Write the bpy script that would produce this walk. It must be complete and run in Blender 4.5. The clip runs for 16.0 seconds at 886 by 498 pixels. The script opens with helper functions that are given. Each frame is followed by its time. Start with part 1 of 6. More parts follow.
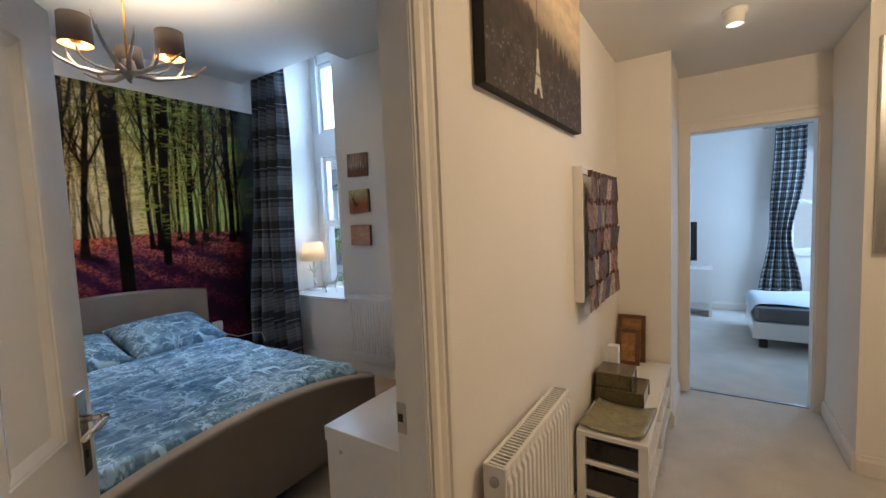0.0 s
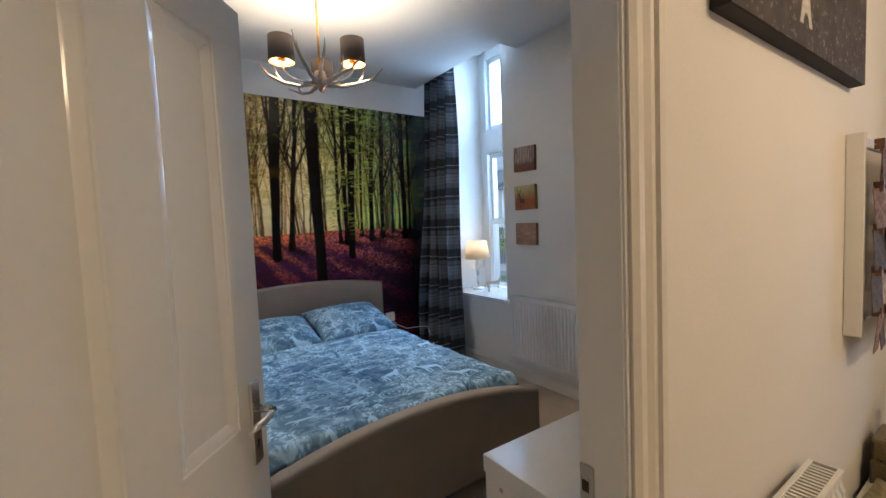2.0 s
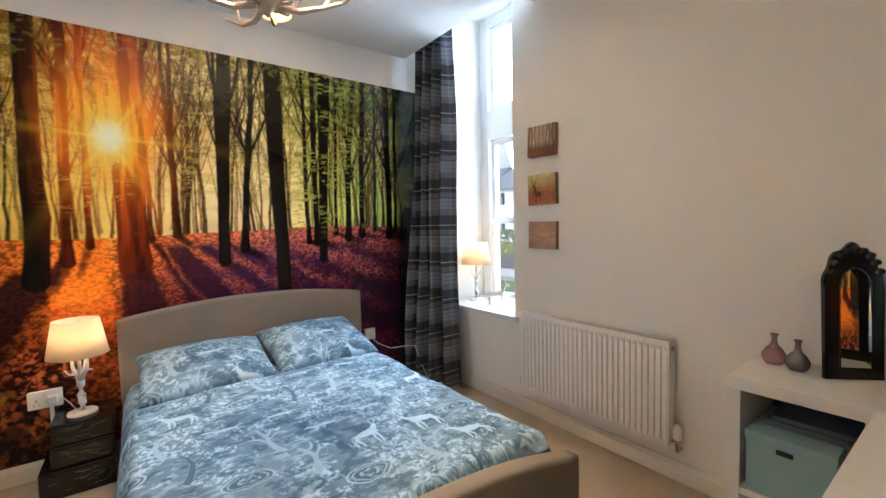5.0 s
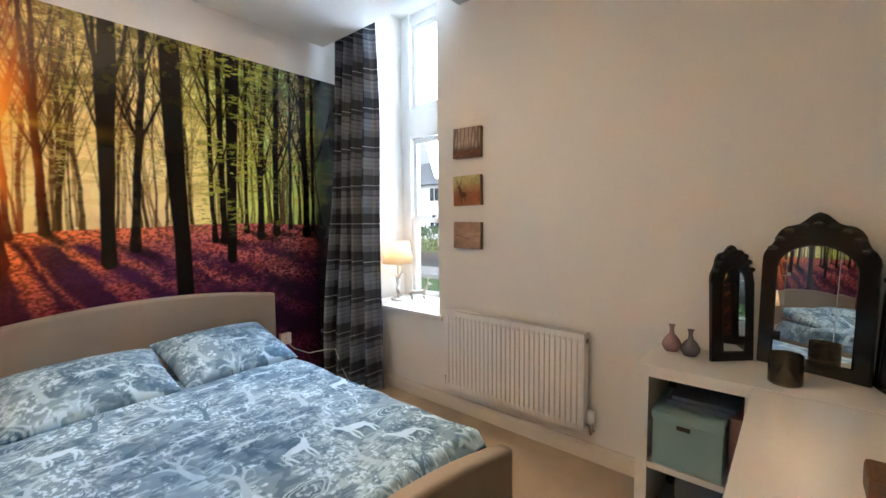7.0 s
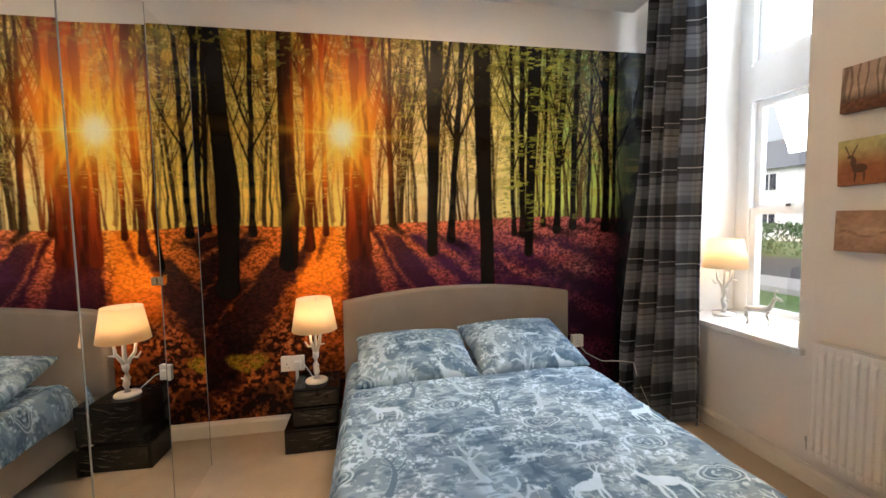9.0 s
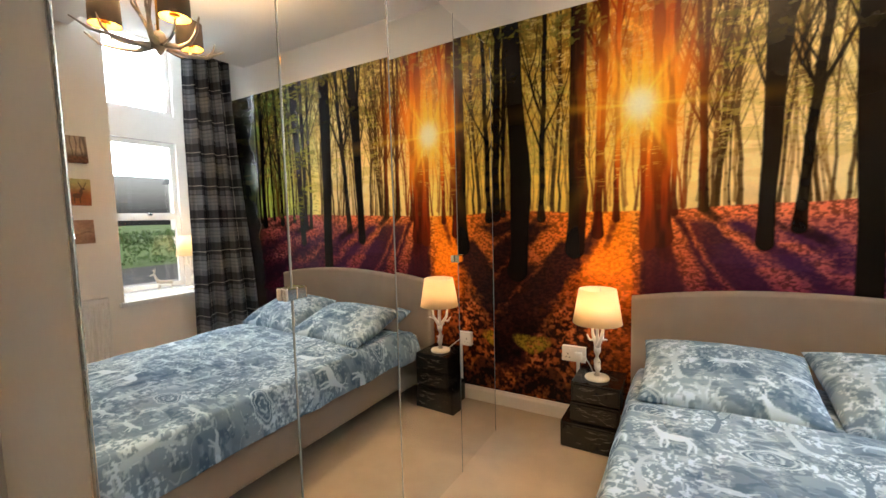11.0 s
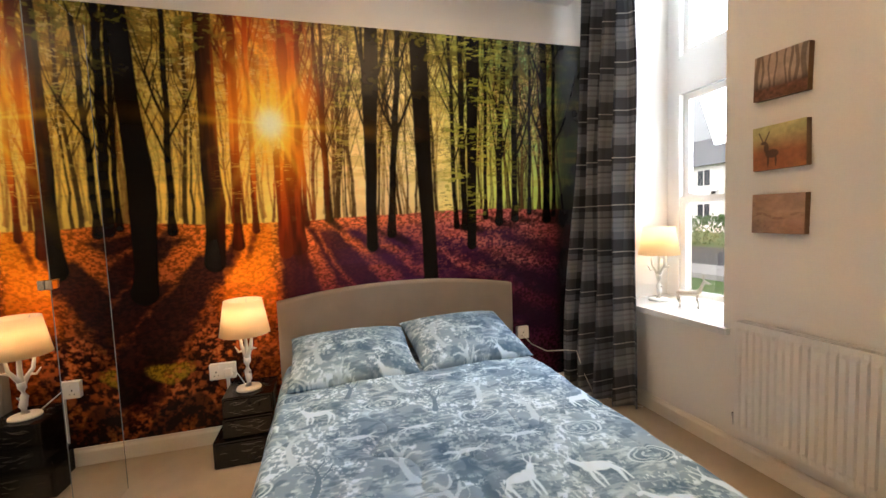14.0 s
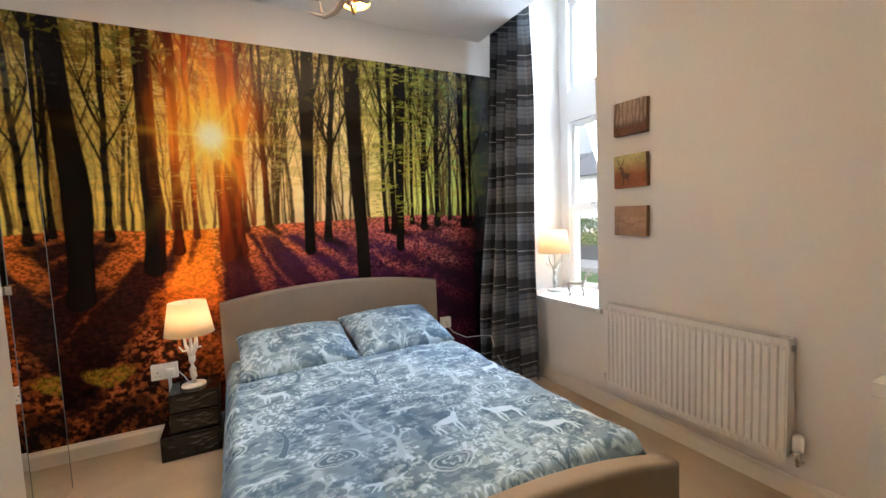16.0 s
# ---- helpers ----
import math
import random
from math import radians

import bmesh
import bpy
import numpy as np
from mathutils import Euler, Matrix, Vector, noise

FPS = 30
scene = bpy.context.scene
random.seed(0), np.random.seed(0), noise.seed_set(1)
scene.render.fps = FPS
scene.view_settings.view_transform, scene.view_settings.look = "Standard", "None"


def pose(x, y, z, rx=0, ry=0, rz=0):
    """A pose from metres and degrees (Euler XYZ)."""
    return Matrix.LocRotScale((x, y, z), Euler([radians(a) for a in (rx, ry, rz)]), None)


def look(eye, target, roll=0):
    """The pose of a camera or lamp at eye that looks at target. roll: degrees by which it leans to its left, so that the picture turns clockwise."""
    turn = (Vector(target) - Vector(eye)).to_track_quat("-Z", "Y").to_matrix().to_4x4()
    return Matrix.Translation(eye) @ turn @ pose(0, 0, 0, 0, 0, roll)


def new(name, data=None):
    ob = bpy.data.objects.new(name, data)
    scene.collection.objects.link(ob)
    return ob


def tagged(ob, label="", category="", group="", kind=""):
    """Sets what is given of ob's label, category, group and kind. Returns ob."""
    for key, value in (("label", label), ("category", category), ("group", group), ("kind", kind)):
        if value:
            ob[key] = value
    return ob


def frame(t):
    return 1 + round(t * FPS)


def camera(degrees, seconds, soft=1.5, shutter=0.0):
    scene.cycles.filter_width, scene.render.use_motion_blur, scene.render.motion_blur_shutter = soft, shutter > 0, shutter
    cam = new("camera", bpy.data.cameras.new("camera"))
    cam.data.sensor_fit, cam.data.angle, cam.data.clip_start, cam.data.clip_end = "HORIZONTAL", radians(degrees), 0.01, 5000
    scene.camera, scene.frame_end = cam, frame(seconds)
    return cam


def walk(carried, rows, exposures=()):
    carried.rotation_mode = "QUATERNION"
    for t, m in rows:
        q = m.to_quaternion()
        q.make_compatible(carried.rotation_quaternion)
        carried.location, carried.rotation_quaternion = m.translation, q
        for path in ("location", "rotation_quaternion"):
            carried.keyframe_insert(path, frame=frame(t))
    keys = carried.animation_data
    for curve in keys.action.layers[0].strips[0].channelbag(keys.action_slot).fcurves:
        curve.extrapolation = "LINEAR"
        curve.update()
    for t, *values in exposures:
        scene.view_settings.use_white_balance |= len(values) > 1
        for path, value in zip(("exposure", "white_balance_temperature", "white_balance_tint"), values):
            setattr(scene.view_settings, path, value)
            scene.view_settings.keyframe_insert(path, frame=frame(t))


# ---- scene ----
cam = camera(94.1, 16.0)
PATH = [
    (0, (-1.983, 1.787, 1.446), (-3.077, 3.454, 1.296), -2.4),
    (0.5, (-2.029, 1.753, 1.441), (-3.171, 3.389, 1.298), -2.3),
    (1, (-2.076, 1.77, 1.433), (-3.355, 3.302, 1.301), -2.3),
    (1.5, (-2.13, 1.855, 1.43), (-3.603, 3.202, 1.305), -2.4),
    (2, (-2.17, 1.946, 1.432), (-3.818, 3.074, 1.312), -2.4),
    (2.5, (-2.219, 2.007, 1.428), (-3.979, 2.952, 1.316), -2.5),
    (3, (-2.341, 2.06, 1.419), (-4.145, 2.916, 1.311), -2.6),
    (3.5, (-2.507, 2.125, 1.428), (-4.316, 2.971, 1.317), -2.4),
    (4, (-2.632, 2.182, 1.416), (-4.411, 3.089, 1.306), -2.1),
    (4.5, (-2.774, 2.269, 1.41), (-4.487, 3.295, 1.295), -1.8),
    (5, (-2.836, 2.314, 1.405), (-4.438, 3.505, 1.289), -1.4),
    (5.2, (-2.847, 2.337, 1.404), (-4.395, 3.597, 1.286), -1.4),
    (5.7, (-2.866, 2.332, 1.407), (-4.295, 3.726, 1.285), -1.3),
    (6.25, (-2.9, 2.295, 1.417), (-4.213, 3.798, 1.286), -0.9),
    (6.8, (-2.935, 2.252, 1.427), (-4.218, 3.78, 1.287), -0.6),
    (7.3, (-2.953, 2.233, 1.43), (-4.335, 3.671, 1.284), -0.5),
    (7.5, (-2.963, 2.231, 1.429), (-4.428, 3.585, 1.278), -0.6),
    (8, (-2.996, 2.27, 1.417), (-4.661, 3.367, 1.259), -0.8),
    (8.5, (-3.134, 2.33, 1.403), (-4.974, 3.101, 1.256), -1.0),
    (9, (-3.225, 2.373, 1.397), (-5.189, 2.726, 1.262), -1.0),
    (9.5, (-3.339, 2.369, 1.409), (-5.332, 2.279, 1.269), -0.7),
    (10, (-3.388, 2.335, 1.41), (-5.312, 1.809, 1.263), -0.7),
    (10.2, (-3.407, 2.393, 1.402), (-5.264, 1.666, 1.255), -0.9),
    (10.7, (-3.409, 2.432, 1.386), (-5.145, 1.451, 1.235), -1.1),
    (11.25, (-3.394, 2.465, 1.355), (-5.113, 1.455, 1.195), -1.5),
    (11.8, (-3.379, 2.491, 1.328), (-5.179, 1.635, 1.157), -1.9),
    (12.3, (-3.379, 2.51, 1.324), (-5.276, 1.903, 1.144), -2.1),
    (12.5, (-3.395, 2.534, 1.337), (-5.332, 2.07, 1.148), -2.2),
    (13, (-3.36, 2.648, 1.334), (-5.347, 2.504, 1.163), -2.7),
    (13.5, (-3.322, 2.559, 1.348), (-5.299, 2.82, 1.186), -2.3),
    (14, (-3.271, 2.501, 1.35), (-5.189, 3.05, 1.208), -2.2),
    (14.5, (-3.208, 2.456, 1.361), (-5.062, 3.196, 1.23), -2.1),
    (15, (-3.136, 2.424, 1.368), (-4.942, 3.274, 1.244), -2.2),
    (15.5, (-3.017, 2.382, 1.359), (-4.804, 3.273, 1.232), -2.2),
    (16, (-2.905, 2.309, 1.381), (-4.686, 3.208, 1.233), -2.3),
]
EXPOSURE = [(0, -0.2, 4600, 5), (1.5, -0.1, 4550, 5), (2.5, -0.08, 4350, 2), (3, 0.05, 4050, -3), (3.5, 0.35, 4450, 0), (4.2, 0.6, 4700, 3), (5.2, 0.8, 5400, 7), (7.5, 0.8, 5550, 8), (8.5, 0.72, 5850, 10), (9.2, 0.74, 6300, 11), (10, 0.88, 6600, 11), (12.5, 0.95, 6350, 10), (14, 0.74, 6500, 12), (16, 0.8, 5800, 10)]
walk(cam, [(t, look(eye, target, roll)) for t, eye, target, roll in PATH], EXPOSURE)

# ---------------------------------------------------------------- world and large lights
world = bpy.data.worlds.new("overcast_sky")
scene.world = world
world.use_nodes = True
wn = world.node_tree.nodes
sky = wn.new("ShaderNodeTexSky")
sky.sky_type, sky.sun_disc = "NISHITA", False
sky.sun_elevation, sky.sun_rotation = radians(38), radians(150)
wn["Background"].inputs["Strength"].default_value = 0.15
sky.dust_density, sky.air_density = 6.0, 1.2
cloudy = wn.new("ShaderNodeHueSaturation")
cloudy.inputs["Saturation"].default_value = 0.25
world.node_tree.links.new(sky.outputs["Color"], cloudy.inputs["Color"])
world.node_tree.links.new(cloudy.outputs["Color"], wn["Background"].inputs["Color"])


def lamp(name, kind, m, power, colour, **more):
    data = bpy.data.lights.new(name, kind)
    data.energy, data.color = power, colour
    if kind == "AREA":
        data.shape, data.size, data.size_y = "RECTANGLE", more["size"][0], more["size"][1]
        data.spread = radians(more.get("spread", 180))
    elif kind == "SUN":
        data.angle = radians(more["angle"])
    else:
        data.shadow_soft_size = more.get("radius", 0.03)
    ob = new(name, data)
    ob.matrix_world = m
    return ob


WARM, COOL = (1.0, 0.66, 0.34), (0.80, 0.90, 1.0)
CHANDELIER_W, TABLE_W = 26, 1.3
lamp("sun", "SUN", look((0, 0, 20), (3, -10, 0)), 1.0, (1.0, 0.96, 0.9), angle=12)
lamp("bedroom_window_sky", "AREA", look((-5.43, 5.36, 2.72), (-5.43, 3.0, 1.7)), 86, COOL, size=(1.2, 1.8), spread=130)
lamp("living_window_sky", "AREA", look((-0.62, 7.9, 1.5), (-2.6, 7.6, 1.0)), 40, COOL, size=(1.1, 1.5))
lamp("hall_spot_and_fill", "POINT", pose(-1.896, 4.40, 2.33), 0.6, (1.0, 0.72, 0.42), radius=0.05)
# Added fill light out of view, with no fitting, to brighten the hall.
lamp("hall_spot_and_fill", "POINT", pose(-1.2, 3.3, 2.30), 47, (1.0, 0.59, 0.25), radius=0.05)

# ---------------------------------------------------------------- materials


def lin(r, g, b):
    f = lambda c: c / 12.92 if c <= 0.04045 else ((c + 0.055) / 1.055) ** 2.4
    return f(r), f(g), f(b)


def material(name, colour, rough=0.6, metal=0.0, vary=0.12, scale=6.0, fine=90.0, bump=0.12, depth=0.002, spec=0.5, stretch=(1, 1, 1), attr=""):
    """A surface with broad and fine variation of colour, and fine relief."""
    m = bpy.data.materials.new(name)
    m.use_nodes = True
    nt = m.node_tree
    b = nt.nodes["Principled BSDF"]
    b.inputs["Roughness"].default_value, b.inputs["Metallic"].default_value = rough, metal
    b.inputs["Specular IOR Level"].default_value = spec
    tc = nt.nodes.new("ShaderNodeTexCoord")
    mp = nt.nodes.new("ShaderNodeMapping")
    mp.inputs["Scale"].default_value = stretch
    nt.links.new(tc.outputs["Object"], mp.inputs["Vector"])
    n1, n2 = nt.nodes.new("ShaderNodeTexNoise"), nt.nodes.new("ShaderNodeTexNoise")
    n1.inputs["Scale"].default_value, n2.inputs["Scale"].default_value = scale, fine
    n1.inputs["Detail"].default_value = 5
    for n in (n1, n2):
        nt.links.new(mp.outputs["Vector"], n.inputs["Vector"])
    add = nt.nodes.new("ShaderNodeMath")
    add.operation = "ADD"
    nt.links.new(n1.outputs["Fac"], add.inputs[0])
    nt.links.new(n2.outputs["Fac"], add.inputs[1])
    rng = nt.nodes.new("ShaderNodeMapRange")
    rng.inputs["From Min"].default_value, rng.inputs["From Max"].default_value = 0.6, 1.4
    rng.inputs["To Min"].default_value, rng.inputs["To Max"].default_value = 1 - vary, 1 + vary
    nt.links.new(add.outputs[0], rng.inputs["Value"])
    mix = nt.nodes.new("ShaderNodeMix")
    mix.data_type, mix.blend_type = "RGBA", "MULTIPLY"
    mix.inputs["Factor"].default_value = 1.0
    if attr:
        a = nt.nodes.new("ShaderNodeAttribute")
        a.attribute_name = attr
        nt.links.new(a.outputs["Color"], mix.inputs["A"])
    else:
        mix.inputs["A"].default_value = (*colour, 1)
    nt.links.new(rng.outputs["Result"], mix.inputs["B"])
    nt.links.new(mix.outputs["Result"], b.inputs["Base Color"])
    if bump:
        bp = nt.nodes.new("ShaderNodeBump")
        bp.inputs["Strength"].default_value, bp.inputs["Distance"].default_value = bump, depth
        nt.links.new(n2.outputs["Fac"], bp.inputs["Height"])
        nt.links.new(bp.outputs["Normal"], b.inputs["Normal"])
    return m


def glowing(name, colour, strength):
    m = bpy.data.materials.new(name)
    m.use_nodes = True
    b = m.node_tree.nodes["Principled BSDF"]
    b.inputs["Base Color"].default_value = (*colour, 1)
    b.inputs["Emission Color"].default_value = (*colour, 1)
    b.inputs["Emission Strength"].default_value = strength
    return m


def glass(name, colour=(1, 1, 1), rough=0.0):
    m = bpy.data.materials.new(name)
    m.use_nodes = True
    b = m.node_tree.nodes["Principled BSDF"]
    b.inputs["Base Color"].default_value = (*colour, 1)
    b.inputs["Transmission Weight"].default_value = 1.0
    b.inputs["Roughness"].default_value = rough
    b.inputs["IOR"].default_value = 1.45
    return m


WALL = material("wall_paint", (0.80, 0.765, 0.71), 0.85, vary=0.03, scale=2.5, fine=160, bump=0.08)
HALLWALL = material("hall_wall_paint", (0.80, 0.76, 0.69), 0.85, vary=0.035, scale=2.5, fine=160, bump=0.08)
CEIL = material("ceiling_paint", (0.78, 0.76, 0.73), 0.9, vary=0.03, scale=2, fine=150, bump=0.06)
GLOSS = material("white_gloss_paint", (0.80, 0.79, 0.76), 0.16, vary=0.02, scale=4, fine=40, bump=0.03)
for coat, value in (("Coat Weight", 1.0), ("Coat Roughness", 0.09), ("Coat IOR", 1.6)):
    GLOSS.node_tree.nodes["Principled BSDF"].inputs[coat].default_value = value
SATIN = material("cream_satin_paint", (0.78, 0.73, 0.64), 0.45, vary=0.03, scale=4, fine=60, bump=0.04)
CARPET = material("beige_carpet", lin(0.74, 0.68, 0.60), 0.98, vary=0.16, scale=5, fine=420, bump=0.9, depth=0.006, spec=0.1)
HALLCARPET = material("grey_carpet", lin(0.86, 0.84, 0.80), 0.98, vary=0.16, scale=4, fine=420, bump=0.9, depth=0.006, spec=0.1)
FABRIC = material("taupe_upholstery", lin(0.56, 0.52, 0.475), 0.95, vary=0.10, scale=7, fine=500, bump=0.5, depth=0.001, spec=0.15)
SHEET = material("mattress_cloth", lin(0.80, 0.76, 0.70), 0.95, vary=0.05, bump=0.3)
WHITEMETAL = material("white_enamel", (0.80, 0.78, 0.74), 0.33, vary=0.02, scale=5, fine=60, bump=0.03)
CHROME = material("chrome", (0.75, 0.74, 0.72), 0.14, 1.0, vary=0.05, bump=0.02)
STEEL = material("brushed_steel", (0.45, 0.44, 0.42), 0.35, 1.0, vary=0.08, bump=0.05)
# Near-black for dark parts, and for shade painted into holes and recesses.
DARK = material("dark_parts_and_shade", (0.02, 0.019, 0.018), 0.7, vary=0.2)
BLACKMARBLE = material("black_marble", (0.012, 0.011, 0.011), 0.16, vary=0.5, scale=9, fine=40, bump=0.02)
VEIN = material("marble_vein", (0.18, 0.16, 0.14), 0.25, vary=0.5, scale=20)
BLACKGLOSS = material("black_lacquer", (0.012, 0.010, 0.010), 0.12, vary=0.3, scale=8, fine=30, bump=0.05)
WHITELAM = material("white_laminate", (0.82, 0.80, 0.76), 0.2, vary=0.02, scale=3, fine=40, bump=0.015)
WHITEPLASTIC = material("white_plastic", (0.80, 0.78, 0.73), 0.3, vary=0.02, bump=0.02)
LAMPWHITE = material("white_resin", (0.82, 0.80, 0.75), 0.4, vary=0.04, scale=20, fine=80, bump=0.25)
TEAL = material("teal_card", lin(0.56, 0.68, 0.69), 0.7, vary=0.06, scale=6, fine=200, bump=0.1)
GREYLID = material("grey_blue_card", lin(0.34, 0.38, 0.44), 0.7, vary=0.08)
PINKGLASS = material("mauve_ceramic", lin(0.60, 0.47, 0.49), 0.18, vary=0.1, scale=14)
GREYGLASS = material("grey_ceramic", lin(0.42, 0.40, 0.42), 0.22, vary=0.1, scale=14)
AMBER = glass("smoked_glass", (0.20, 0.12, 0.07), 0.08)
PANE = glass("window_glass")
ANTLER = material("grey_resin_antler", lin(0.66, 0.62, 0.57), 0.45, vary=0.2, scale=14, fine=70, bump=0.4, depth=0.003)
SHADEBROWN = material("taupe_lampshade", lin(0.46, 0.41, 0.37), 0.9, vary=0.08, scale=8, fine=300, bump=0.3)
GOLD = material("gold_lining", (0.62, 0.34, 0.07), 0.42, 0.7, vary=0.06)
BULB = glowing("lit_bulb", (1.0, 0.66, 0.26), 5)
WOOD = material("dark_wood", lin(0.40, 0.27, 0.16), 0.45, vary=0.35, scale=10, fine=60, stretch=(1, 1, 6), bump=0.2)
GILT = material("gilt_print", lin(0.62, 0.46, 0.26), 0.5, vary=0.5, scale=22, fine=70, bump=0.2)
STONE = material("green_stone_slate", lin(0.56, 0.54, 0.42), 0.32, vary=0.4, scale=18, fine=60, bump=0.25)
ROAD = material("asphalt", (0.05, 0.05, 0.052), 0.95, vary=0.25, scale=2, fine=60, bump=0.3)
GRASS = material("grass", (0.07, 0.12, 0.03), 0.95, vary=0.4, scale=3, fine=40, bump=0.6)
LEAF = material("hedge_leaves", (0.06, 0.11, 0.03), 0.8, vary=0.5, scale=9, fine=40, bump=0.6)
RENDERED = material("white_render", (0.72, 0.71, 0.68), 0.9, vary=0.06)
SLATE = material("roof_slate", (0.13, 0.135, 0.15), 0.8, vary=0.25, scale=5, fine=30)
DARKGLASS = material("far_window", (0.03, 0.035, 0.045), 0.1, vary=0.2)
GREYSOFA = material("grey_cloth", lin(0.42, 0.42, 0.43), 0.95, vary=0.12, fine=300, bump=0.4)
PALESOFA = material("pale_throw", lin(0.80, 0.82, 0.84), 0.95, vary=0.06, fine=200, bump=0.4)
MIRROR = material("mirror_silver", (0.86, 0.87, 0.86), 0.008, 1.0, vary=0.004, scale=3, bump=0.0)
MIRROREDGE = material("mirror_edge", (0.42, 0.45, 0.43), 0.2, 0.6, vary=0.05)


def shade_cloth():
    m = material("cream_lampshade", lin(0.93, 0.86, 0.74), 0.9, vary=0.04, scale=9, fine=350, bump=0.25)
    b = m.node_tree.nodes["Principled BSDF"]
    tr = m.node_tree.nodes.new("ShaderNodeBsdfTranslucent")
    tr.inputs["Color"].default_value = (0.95, 0.80, 0.58, 1)
    mx = m.node_tree.nodes.new("ShaderNodeMixShader")
    mx.inputs[0].default_value = 0.55
    out = m.node_tree.nodes["Material Output"]
    m.node_tree.links.new(b.outputs[0], mx.inputs[1])
    m.node_tree.links.new(tr.outputs[0], mx.inputs[2])
    m.node_tree.links.new(mx.outputs[0], out.inputs["Surface"])
    return m


SHADE = shade_cloth()


def plaid(name, base, bands, period):
    """Woven tartan over the cloth's own u, v in metres: bands are (offset, width, colour, strength), used both ways."""
    m = material(name, base, 0.95, vary=0.14, scale=6, fine=600, bump=0.4, depth=0.001, spec=0.1)
    nt = m.node_tree
    b = nt.nodes["Principled BSDF"]
    src = b.inputs["Base Color"].links[0].from_socket
    uv = nt.nodes.new("ShaderNodeUVMap")
    sep = nt.nodes.new("ShaderNodeSeparateXYZ")
    nt.links.new(uv.outputs[0], sep.inputs[0])

    def op(kind, a, c):
        n = nt.nodes.new("ShaderNodeMath")
        n.operation = kind
        for i, v in enumerate((a, c)):
            if isinstance(v, (int, float)):
                n.inputs[i].default_value = v
            else:
                nt.links.new(v, n.inputs[i])
        return n.outputs[0]

    for axis in ("X", "Y"):
        for off, width, colour, strength in bands:
            d = op("ABSOLUTE", op("SUBTRACT", op("MODULO", op("ADD", sep.outputs[axis], 100 * period + off), period), period / 2), 0)
            fac = op("MULTIPLY", op("LESS_THAN", d, width / 2), strength)
            mx = nt.nodes.new("ShaderNodeMix")
            mx.data_type = "RGBA"
            nt.links.new(fac, mx.inputs["Factor"])
            nt.links.new(src, mx.inputs["A"])
            mx.inputs["B"].default_value = (*colour, 1)
            src = mx.outputs["Result"]
    nt.links.new(src, b.inputs["Base Color"])
    return m


TARTAN = plaid("grey_tartan_cloth", lin(0.37, 0.39, 0.42),
               [(0.0, 0.12, lin(0.10, 0.10, 0.12), 0.66), (0.022, 0.007, lin(0.92, 0.92, 0.92), 0.42), (0.105, 0.013, lin(0.16, 0.16, 0.18), 0.45), (0.14, 0.013, lin(0.16, 0.16, 0.18), 0.45),
                (0.175, 0.013, lin(0.16, 0.16, 0.18), 0.45), (0.155, 0.09, lin(0.66, 0.67, 0.70), 0.25)], 0.31)

# ---------------------------------------------------------------- mesh helpers


def box(bm, x0, x1, y0, y1, z0, z1, bevel=0.0):
    m = Matrix.LocRotScale(((x0 + x1) / 2, (y0 + y1) / 2, (z0 + z1) / 2), None, (abs(x1 - x0), abs(y1 - y0), abs(z1 - z0)))
    r = bmesh.ops.create_cube(bm, size=1, matrix=m)
    if bevel:
        edges = list({e for v in r["verts"] for e in v.link_edges})
        bmesh.ops.bevel(bm, geom=edges, offset=bevel, segments=2, affect="EDGES", profile=0.6)
    return bm


def boxes(*rows, bevel=0.0):
    bm = bmesh.new()
    for r in rows:
        box(bm, *r, bevel=bevel)
    return bm


def tube(bm, pts, radii, sides=10, cap=True):
    """A round limb through pts with a radius at each."""
    rings = []
    pts = [Vector(p) for p in pts]
    for i, p in enumerate(pts):
        d = (pts[min(i + 1, len(pts) - 1)] - pts[max(i - 1, 0)]).normalized()
        q = d.to_track_quat("Z", "Y").to_matrix()
        r = radii[i] if isinstance(radii, (list, tuple)) else radii
        rings.append([bm.verts.new(p + q @ Vector((r * math.cos(a), r * math.sin(a), 0))) for a in (2 * math.pi * k / sides for k in range(sides))])
    for a, b in zip(rings, rings[1:]):
        for k in range(sides):
            bm.faces.new((a[k], a[(k + 1) % sides], b[(k + 1) % sides], b[k])).smooth = True
    if cap:
        bm.faces.new(list(reversed(rings[0])))
        bm.faces.new(rings[-1])
    return bm


def lathe(bm, cx, cy, profile, sides=28, close=False):
    """Turns (radius, z) points round an upright axis."""
    rings = [[bm.verts.new((cx + r * math.cos(2 * math.pi * k / sides), cy + r * math.sin(2 * math.pi * k / sides), z)) for k in range(sides)] for r, z in profile]
    pairs = list(zip(rings, rings[1:]))
    if close:
        pairs.append((rings[-1], rings[0]))
    for a, b in pairs:
        for k in range(sides):
            bm.faces.new((a[k], a[(k + 1) % sides], b[(k + 1) % sides], b[k])).smooth = True
    return bm


def prism(bm, outline, axis, lo, hi):
    """Extrudes a closed outline of (a, b) points along x, y or z from lo to hi."""
    def at(p, h):
        return {"x": (h, p[0], p[1]), "y": (p[0], h, p[1]), "z": (p[0], p[1], h)}[axis]
    a = [bm.verts.new(at(p, lo)) for p in outline]
    b = [bm.verts.new(at(p, hi)) for p in outline]
    n = len(a)
    for k in range(n):
        bm.faces.new((a[k], a[(k + 1) % n], b[(k + 1) % n], b[k]))
    bm.faces.new(list(reversed(a)))
    bm.faces.new(b)
    bmesh.ops.recalc_face_normals(bm, faces=bm.faces)
    return bm


